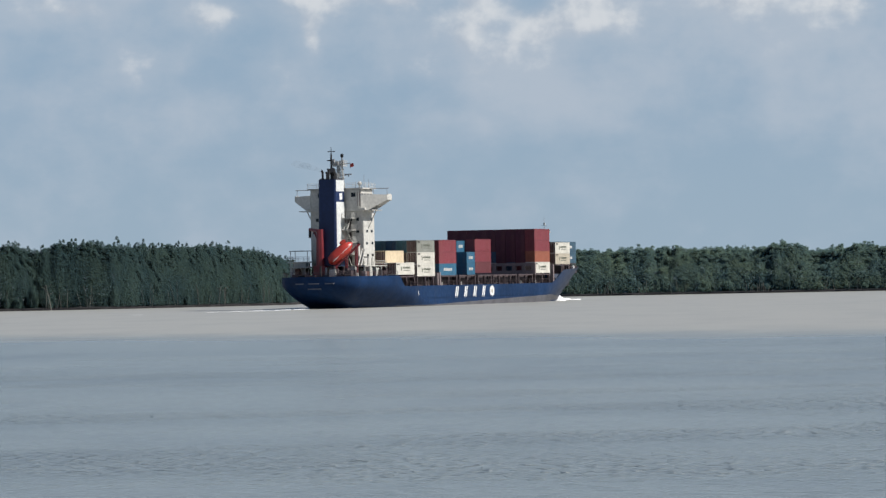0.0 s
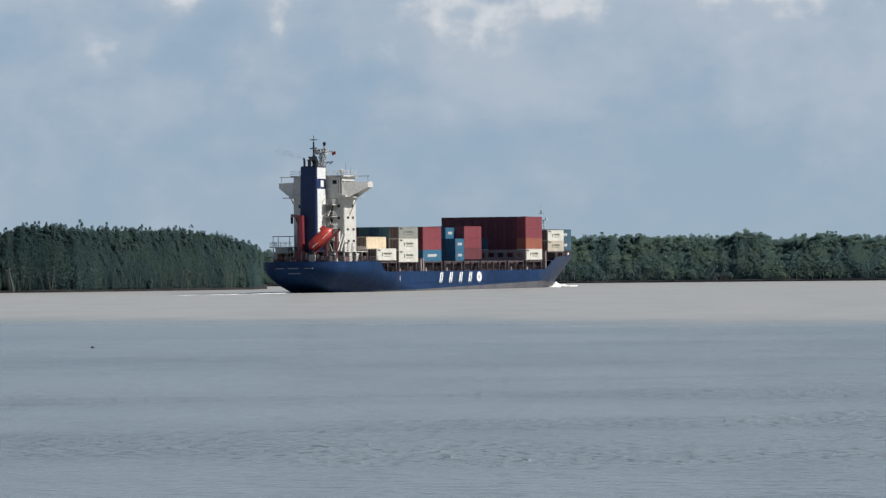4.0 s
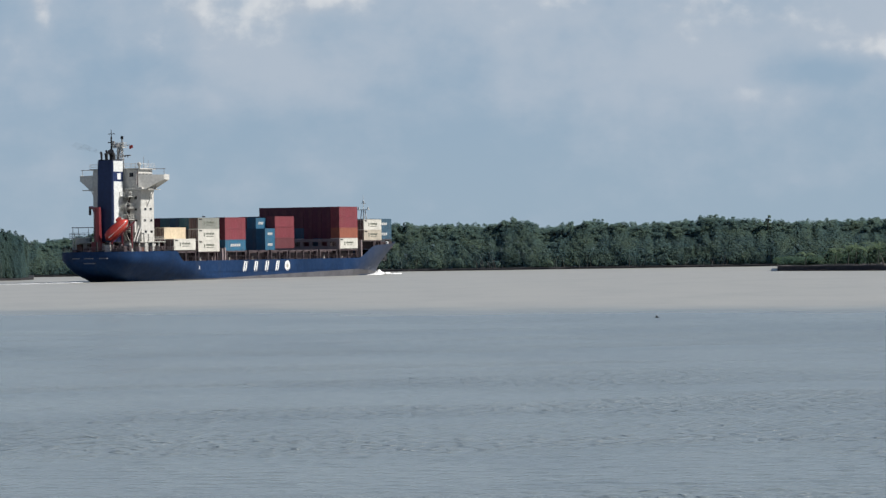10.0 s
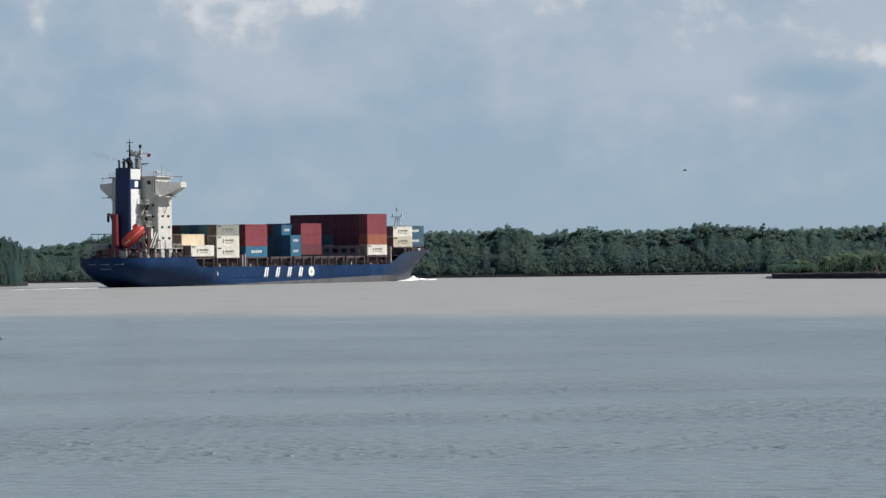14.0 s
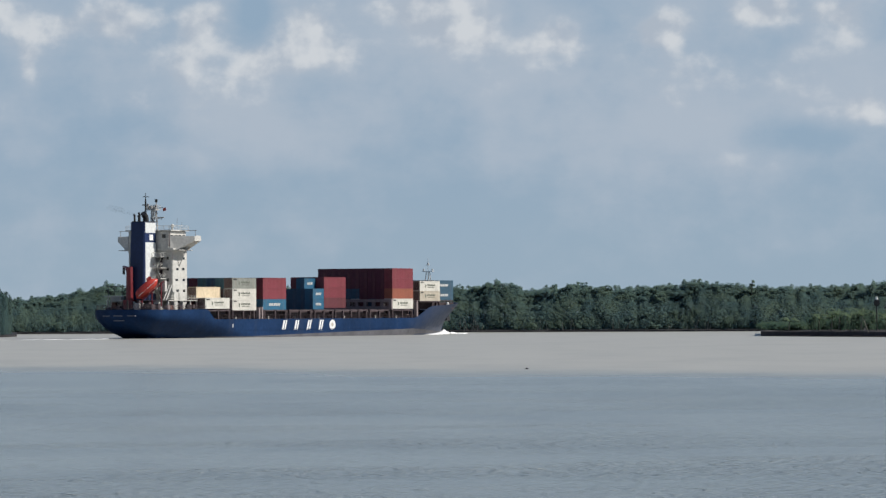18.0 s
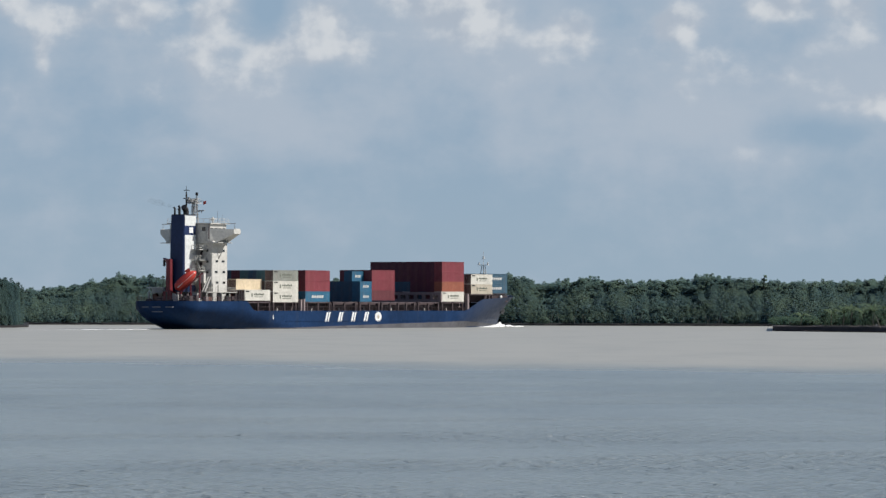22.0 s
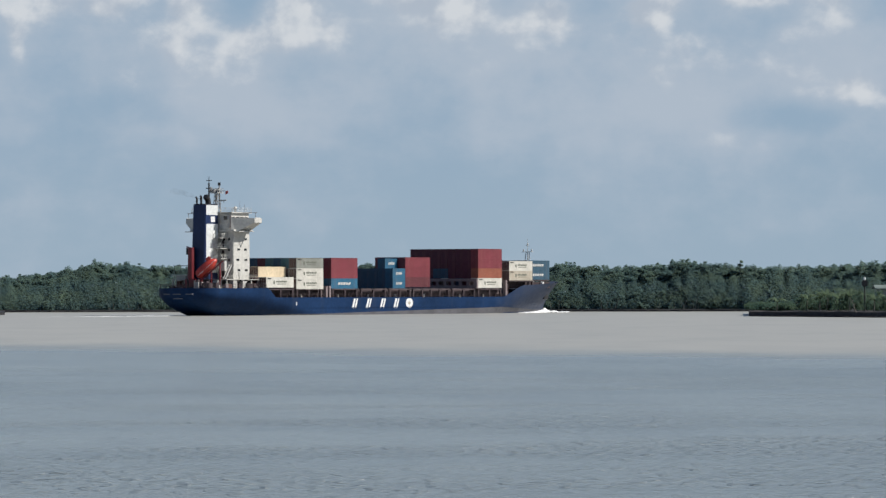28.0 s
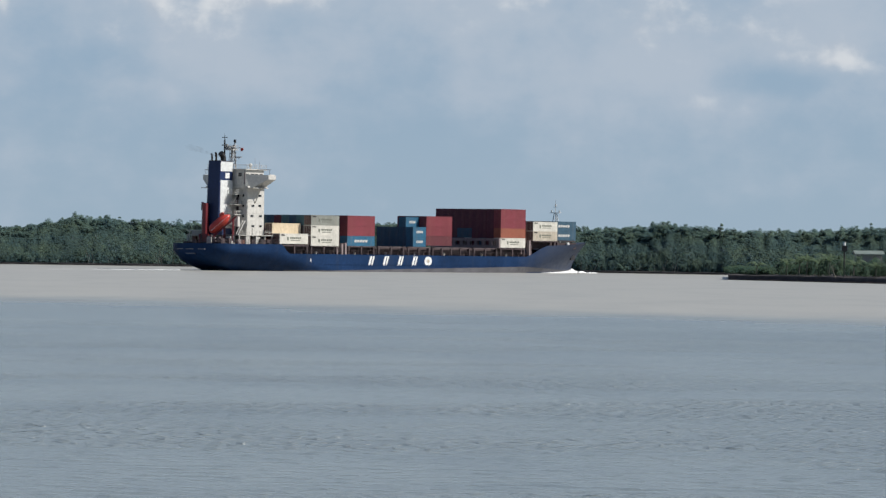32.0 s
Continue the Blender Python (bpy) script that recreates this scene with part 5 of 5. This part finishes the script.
def build_cargo():
    # after bay: one white box, a cream one on its inboard neighbour
    stack(-100.3, 10.9, 8, 7.15, 12.19, [["white", "brown", "maroon", "brown", "", "maroon", "", "brown"], ["", "cream", "", "", "", "", "", ""]], {(0, 0): "logo"})
    stack(-87.4, 11.3, 9, 6.75, 12.19, [["white", "brown", "maroon", "teal", "brown", "navy", "maroon", "brown", "teal"], ["white", "grey", "grey", "maroon", "brown", "brown", "maroon", "teal", "brown"], ["grey", "teal", "navy", "teal", "maroon", "navy", "teal", "maroon", "brown"]], {(0, 0): "logo", (1, 0): "logo", (2, 0): "logo"})
    stack(-70.95, 10.9, 9, 6.85, 12.19, [["blue", "maroon", "brown"], ["red", "maroon", "maroon"], ["red", "maroon", "brown"]], {(0, 0): "word"})
    stack(-32.7, 4.7, 5, 6.95, 6.06, [["blue", "navy", "navy", "navy", "navy"], ["blue", "navy", "navy", "navy", "navy"], ["", "blue", "", "", ""]], {(0, 0): "word", (1, 0): "word", (2, 1): "word"})
    stack(-26.5, 4.7, 4, 7.3, 12.19, [["brown", "brown", "maroon"], ["red", "maroon", "navy"], ["red", "maroon", "navy"]])
    stack(0.0, 11.25, 9, 7.05, 12.19, [["white", "brown", "navy", "brown"], ["rust", "maroon", "maroon", "maroon", "navy", "navy", "maroon", "maroon", "maroon"], ["red"] + ["maroon"] * 8, ["red"] + ["maroon"] * 8], {(0, 0): "logo"})
    stack(15.4, 11.7, 9, 9.15, 12.19, [["beige", "red", "maroon"], ["white", "maroon", "red"]], {(0, 0): "logo", (1, 0): "logo"})
    stack(28.6, 9.2, 7, 9.4, 12.19, [["slate", "navy", "teal"], ["slate", "teal", "navy"]], {(0, 0): "word", (1, 0): "word"})


build_cargo()
# pedestals that carry the forward stacks above the forecastle deck
for x in (15.6, 27.0, 28.9, 40.2):
    for y in (-10.6, -7.5, -2.5, 2.5, 7.5, 10.6) if x < 30 else (-7.8, -2.5, 2.5, 7.8):
        part("pedestal", box((x, y - 0.25, 4.0 if x < 16 else 6.9), (x + 0.5, y + 0.25, 9.16)), MAT["post"], ship)
for x0, x1, w, z in ((15.4, 27.6, 11.6, 9.15), (28.6, 40.8, 9.1, 9.4)):
    part("cargo_platform", box((x0, -w, z - 0.3), (x1, w, z - 0.005)), MAT["post"], ship)

# ---- foam at the bow and wake astern ----
FOAM = []


def foam_heap(name, spots, label, narrow=0.55):
    holder = empty(name)
    tagged(holder, label, "foam")
    g = random.Random(7)
    for x, y, r, h in spots:
        bm = bmesh.new()
        bmesh.ops.create_icosphere(bm, subdivisions=3, radius=1.0)
        for v in bm.verts:
            k = 1.0 + 0.35 * noise.noise(v.co * 1.9 + Vector((x, y, 0))) + 0.22 * noise.noise(v.co * 4.5 + Vector((y, x, 3)))
            v.co = Vector((x + v.co.x * r * k, y + v.co.y * r * narrow * k, max(-0.3, v.co.z * h * k)))
        part("foam", bm, MAT["foam"], holder, smooth=True)
    FOAM.append(holder)
    return holder


foam_heap("bow_wave", [(50.6, -1.4, 2.2, 1.1), (46.6, -2.6, 2.6, 0.7), (42.0, -4.2, 2.8, 0.5), (37.0, -5.9, 3.0, 0.36), (32.0, -7.3, 3.0, 0.24), (27.0, -8.8, 3.0, 0.14), (53.4, 1.4, 2.4, 0.95), (56.4, 3.8, 3.0, 0.55), (60.0, 6.2, 3.2, 0.32), (63.6, 8.4, 3.0, 0.2), (54.2, -2.2, 2.5, 0.5), (57.6, -3.4, 2.6, 0.28)], "white broken bow wave at the stem")
foam_heap("stern_wake", [(-123.0 - 5.2 * i - 2 * math.sin(i * 2.1), (-1) ** i * 1.2 + 1.5 + i * 0.5, 4.2 + 1.6 * abs(math.sin(i * 1.7)), 0.11 - 0.010 * i) for i in range(7)] + [(-164, 7.0, 3.4, 0.03), (-171, 5.5, 2.6, 0.03), (-196, 11.0, 3.2, 0.025)], "streaks of white wake behind the stern", 0.12)

# ---- thin exhaust smoke trailing from the funnel ----
def smoke_material():
    m = bpy.data.materials.new("thin_smoke")
    m.use_nodes = True
    nt = m.node_tree
    b = nt.nodes["Principled BSDF"]
    b.inputs["Base Color"].default_value, b.inputs["Roughness"].default_value = (0.10, 0.095, 0.09, 1), 1.0
    b.inputs["Specular IOR Level"].default_value = 0.0
    tc, n, r = nt.nodes.new("ShaderNodeTexCoord"), nt.nodes.new("ShaderNodeTexNoise"), nt.nodes.new("ShaderNodeMapRange")
    n.inputs["Scale"].default_value, n.inputs["Detail"].default_value = 0.6, 4.0
    r.inputs["From Min"].default_value, r.inputs["From Max"].default_value = 0.35, 0.75
    r.inputs["To Min"].default_value, r.inputs["To Max"].default_value = 0.0, 0.085
    nt.links.new(tc.outputs["Object"], n.inputs["Vector"])
    nt.links.new(n.outputs[0], r.inputs["Value"])
    nt.links.new(r.outputs[0], b.inputs["Alpha"])
    return m


def build_smoke():
    holder = empty("exhaust_smoke")
    tagged(holder, "faint brown-grey exhaust smoke drifting from the funnel", "smoke")
    mat = smoke_material()
    for x, y, z, r, h in ((-114.7, 0.7, 30.1, 0.7, 0.38), (-115.1, 1.5, 30.5, 1.0, 0.5), (-115.6, 2.6, 30.9, 1.3, 0.62), (-116.2, 3.9, 31.3, 1.5, 0.75), (-117.0, 5.4, 31.7, 1.7, 0.85)):
        bm = bmesh.new()
        bmesh.ops.create_icosphere(bm, subdivisions=3, radius=1.0)
        for v in bm.verts:
            k = 1.0 + 0.3 * noise.noise(v.co * 1.7 + Vector((x, y, z)))
            v.co = Vector((x + v.co.x * r * 0.8 * k, y + v.co.y * r * k, z + v.co.z * h * k + 0.25 * v.co.y))
        part("puff", bm, mat, holder, smooth=True)
    FOAM.append(holder)


build_smoke()

# ---- the near bank with its retaining wall, scrub and hut ----
bank_strip("ground_near_bank", [(x + 0.4, y + 1.5) for x, y in NEAR_LINE], 1.35, 120, MAT["mud"], "dark eroded mud bank with a flat top", "river bank")
shelf_line = [(NEAR_LINE[0][0] + 0.8, NEAR_LINE[0][1] - 2)] + [(x, y - 4) for x, y in NEAR_LINE[1:]]
bank_strip("ground_mud_shelf", shelf_line, 0.25, 6, MAT["mudlight"], "narrow pale mud shelf at the foot of the bank", "mud", drop=0.6)
scrub = Woods(41)
g = scrub.rng
for i in range(330):
    a = g.uniform(5.22, 9.5) if i < 280 else g.uniform(5.22, 5.95)
    d = line_depth(NEAR_LINE, a) + g.uniform(5, 42)
    x, y = at_az(a, d)
    grow = 0.24 if a < 5.6 else 0.40 if a < 5.8 else 0.85 if a < 6.1 else 1.1
    scrub.tree(x, y, 1.4, g.uniform(1.6, 4.2) * grow, g.uniform(1.0, 2.2), 0.2, leaves=230, size=0.40, low=0.05)
scrub.finish("bank_scrub", MAT["leaf_near"], "green scrub and young palms on the near bank", "bushes")


def palm(az, depth, h, n, seed):
    """A young palm: a short trunk with arching fronds of paired leaflets."""
    ob = tagged(empty("palm"), "young bright-green palm with arching fronds on the bank", "palm", group="palms on the bank")
    ob.location = (*at_az(az, depth), 1.3)
    part("trunk", tube((0, 0, -0.3), (0.05 * h, 0, 0.55 * h), 0.14, 0.09, sides=6), MAT["bark"], ob)
    r = random.Random(seed)
    for i in range(n):
        a = 2 * math.pi * i / n + r.uniform(-0.3, 0.3)
        rise, span = r.uniform(0.25, 0.7) * h, r.uniform(0.45, 0.75) * h
        bm = bmesh.new()
        rows = []
        for k in range(7):
            u = k / 6
            p = Vector((0.05 * h + math.cos(a) * span * u, math.sin(a) * span * u, 0.55 * h + rise * (1.7 * u - 1.5 * u * u)))
            w = 0.05 + 0.32 * math.sin(math.pi * (0.12 + 0.85 * u))
            side = Vector((-math.sin(a), math.cos(a), 0))
            rows.append([bm.verts.new(p - side * w - Vector((0, 0, 0.14))), bm.verts.new(p), bm.verts.new(p + side * w - Vector((0, 0, 0.14)))])
        for q0, q1 in zip(rows, rows[1:]):
            for k in (0, 1):
                bm.faces.new((q0[k], q0[k + 1], q1[k + 1], q1[k]))
        part("frond", bm, MAT["leaf_palm"], ob)


for i, (az, back, h) in enumerate(((5.95, 8, 3.4), (6.12, 6, 4.0), (6.22, 9, 4.4), (6.38, 7, 3.6), (6.52, 10, 4.6), (6.85, 6, 3.4), (7.15, 5, 3.0), (5.55, 7, 2.8))):
    palm(az, line_depth(NEAR_LINE, az) + 3.2 + 0.3 * back, h * 1.35, 11, i)
hut = tagged(empty("hut"), "low pale-roofed riverside hut half hidden by bushes", "hut")
hx, hy = at_az(7.05, 985)
hut.location = (hx, hy, 1.4)
part("wall", box((-3.0, -2, 0), (3.0, 2, 4.9), 0.03), MAT["grey"], hut)
part("roof", prism([(-2.9, 5.0), (0, 5.8), (2.9, 5.0), (2.9, 5.15), (0, 5.95), (-2.9, 5.15)], 0, -3.5, 3.5), MAT["roof"], hut, "pale sheet-metal gable roof")
shed = tagged(empty("shed"), "small open shed with a white sheet roof on posts", "shed")
shed.location = (*at_az(7.46, 955), 1.4)
part("roof", prism([(-1.8, 2.7), (1.8, 4.5), (1.8, 4.6), (-1.8, 2.82)], 0, -2.6, 2.6), MAT["white"], shed, "white sheet-metal roof")
for x in (-2.4, 2.4):
    for y, top in ((-1.5, 2.8), (1.5, 4.3)):
        part("post", box((x - 0.08, y - 0.08, 0), (x + 0.08, y + 0.08, top)), MAT["bark"], shed)
beacon = tagged(empty("navigation_beacon"), "dark post with a white lamp on top", "beacon")
bx, by = at_az(6.73, 960)
beacon.location = (bx, by, 1.3)
part("post", tube((0, 0, 0), (0, 0, 7.1), 0.22, 0.16, sides=8), MAT["black"], beacon)
part("cage", box((-0.6, -0.6, 5.7), (0.6, 0.6, 7.1), 0.1), MAT["black"], beacon)
part("lamp", tube((0, 0, 7.1), (0, 0, 7.8), 0.3, 0.24, sides=10), MAT["letter"], beacon)



def dead_tree(az, depth, z, h, lean):
    """A bleached leaning trunk with a few bare branches."""
    ob = tagged(empty("dead_tree"), "bleached bare trunk leaning over the bank", "tree", group="dead trunks on the banks")
    ob.location = (*at_az(az, depth), z)
    tip = Vector((lean * h, -0.1 * h, h))
    part("trunk", tube((0, 0, -0.4), tip, 0.04 * h ** 0.5 + 0.02, 0.04, sides=6), MAT["palebark"], ob)
    for u, s in ((0.55, 1), (0.75, -1), (0.88, 1)):
        part("branch", tube(tip * u, tip * u + Vector((s * 0.22 * h, 0.0, 0.16 * h)), 0.05, 0.02, sides=5), MAT["palebark"], ob)


for az, depth, z, h, lean in ((6.62, 948, 1.4, 2.5, -0.45), (-8.25, 1075, 0.5, 6.0, -0.2), (-6.00, 1104, 0.5, 5.0, 0.12), (-5.92, 1104, 0.5, 4.6, 0.05), (3.9, 1263, 0.4, 1.2, 1.2)):
    dead_tree(az, depth, z, h, lean)


# ---- birds over the river ----
BIRDS = []


def bird(size, first, second, label):
    """A small dark bird on a straight course between two sightings: seconds, bearing, depth, height."""
    ob = tagged(empty("bird"), label, "bird", group="birds over the river")
    body = bmesh.new()
    bmesh.ops.create_icosphere(body, subdivisions=2, radius=1.0, matrix=Matrix.Diagonal((0.42 * size, 0.11 * size, 0.10 * size, 1)))
    part("body", body, MAT["black"], ob, smooth=True)
    for s in (-1, 1):
        part("wing", prism([(0.16 * size, 0), (-0.14 * size, 0), (-0.20 * size, s * 0.55 * size), (-0.02 * size, s * 0.48 * size)], 2, 0.0, 0.02 * size), MAT["black"], ob)
        ob.children[-1].rotation_euler = (s * radians(28), 0, 0)
    part("tail", prism([(-0.35 * size, 0.05 * size), (-0.62 * size, 0.12 * size), (-0.62 * size, -0.12 * size), (-0.35 * size, -0.05 * size)], 2, -0.01 * size, 0.01 * size), MAT["black"], ob)
    pts = [(t, Vector((*at_az(a, d), z))) for t, a, d, z in (first, second)]
    v = (pts[1][1] - pts[0][1]) / (pts[1][0] - pts[0][0])
    turn = math.degrees(math.atan2(v.y, v.x))
    rows = []
    for t in sorted({0.0, 8.0, 16.0, 24.0, 32.0, pts[0][0], pts[1][0]}):
        p = pts[0][1] + v * (t - pts[0][0])
        p.z = max(p.z, 0.8)
        rows.append((t, pose(*p, 0, 0, turn)))
    BIRDS.append((ob, rows))


bird(0.36, (6.0, -3.64, 250, 1.3), (11.0, 5.33, 250, 1.8), "small dark bird skimming low over the water")
bird(0.40, (12.0, 0.74, 330, 10.6), (14.0, 4.03, 330, 12.4), "small dark bird crossing the sky")
bird(0.36, (16.5, -1.55, 300, 1.7), (19.5, 5.58, 300, 1.9), "small dark bird skimming low over the water")
bird(0.36, (16.5, 3.09, 280, 1.15), (17.3, 5.74, 280, 1.5), "small dark bird skimming low over the water")
bird(0.40, (27.5, 5.09, 150, 11.1), (27.8, 6.70, 150, 12.4), "dark bird climbing past quickly")


# ---- movement ----
def ship_at(t):
    """The ship's pose: the forward stack's place on the river and the heading."""
    u = (t - 16) / 16
    x = -10.807 + 38.536 * u + 7.061 * u * u - 0.377 * u ** 3
    y = 1125.208 + 76.336 * u - 10.796 * u * u + 0.488 * u ** 3
    h = 25.876 + 10.767 * u + 0.528 * u * u - 0.287 * u ** 3
    return pose(x, y, 0, 0, 0, 90 - h)


def motions():
    times = [2.0 * i for i in range(17)]
    for thing, local in [(ship, Matrix())] + CARGO + [(f, Matrix()) for f in FOAM]:
        walk(thing, [(t, ship_at(t) @ local) for t in times])
    for ob, rows in BIRDS:
        walk(ob, rows)


motions()
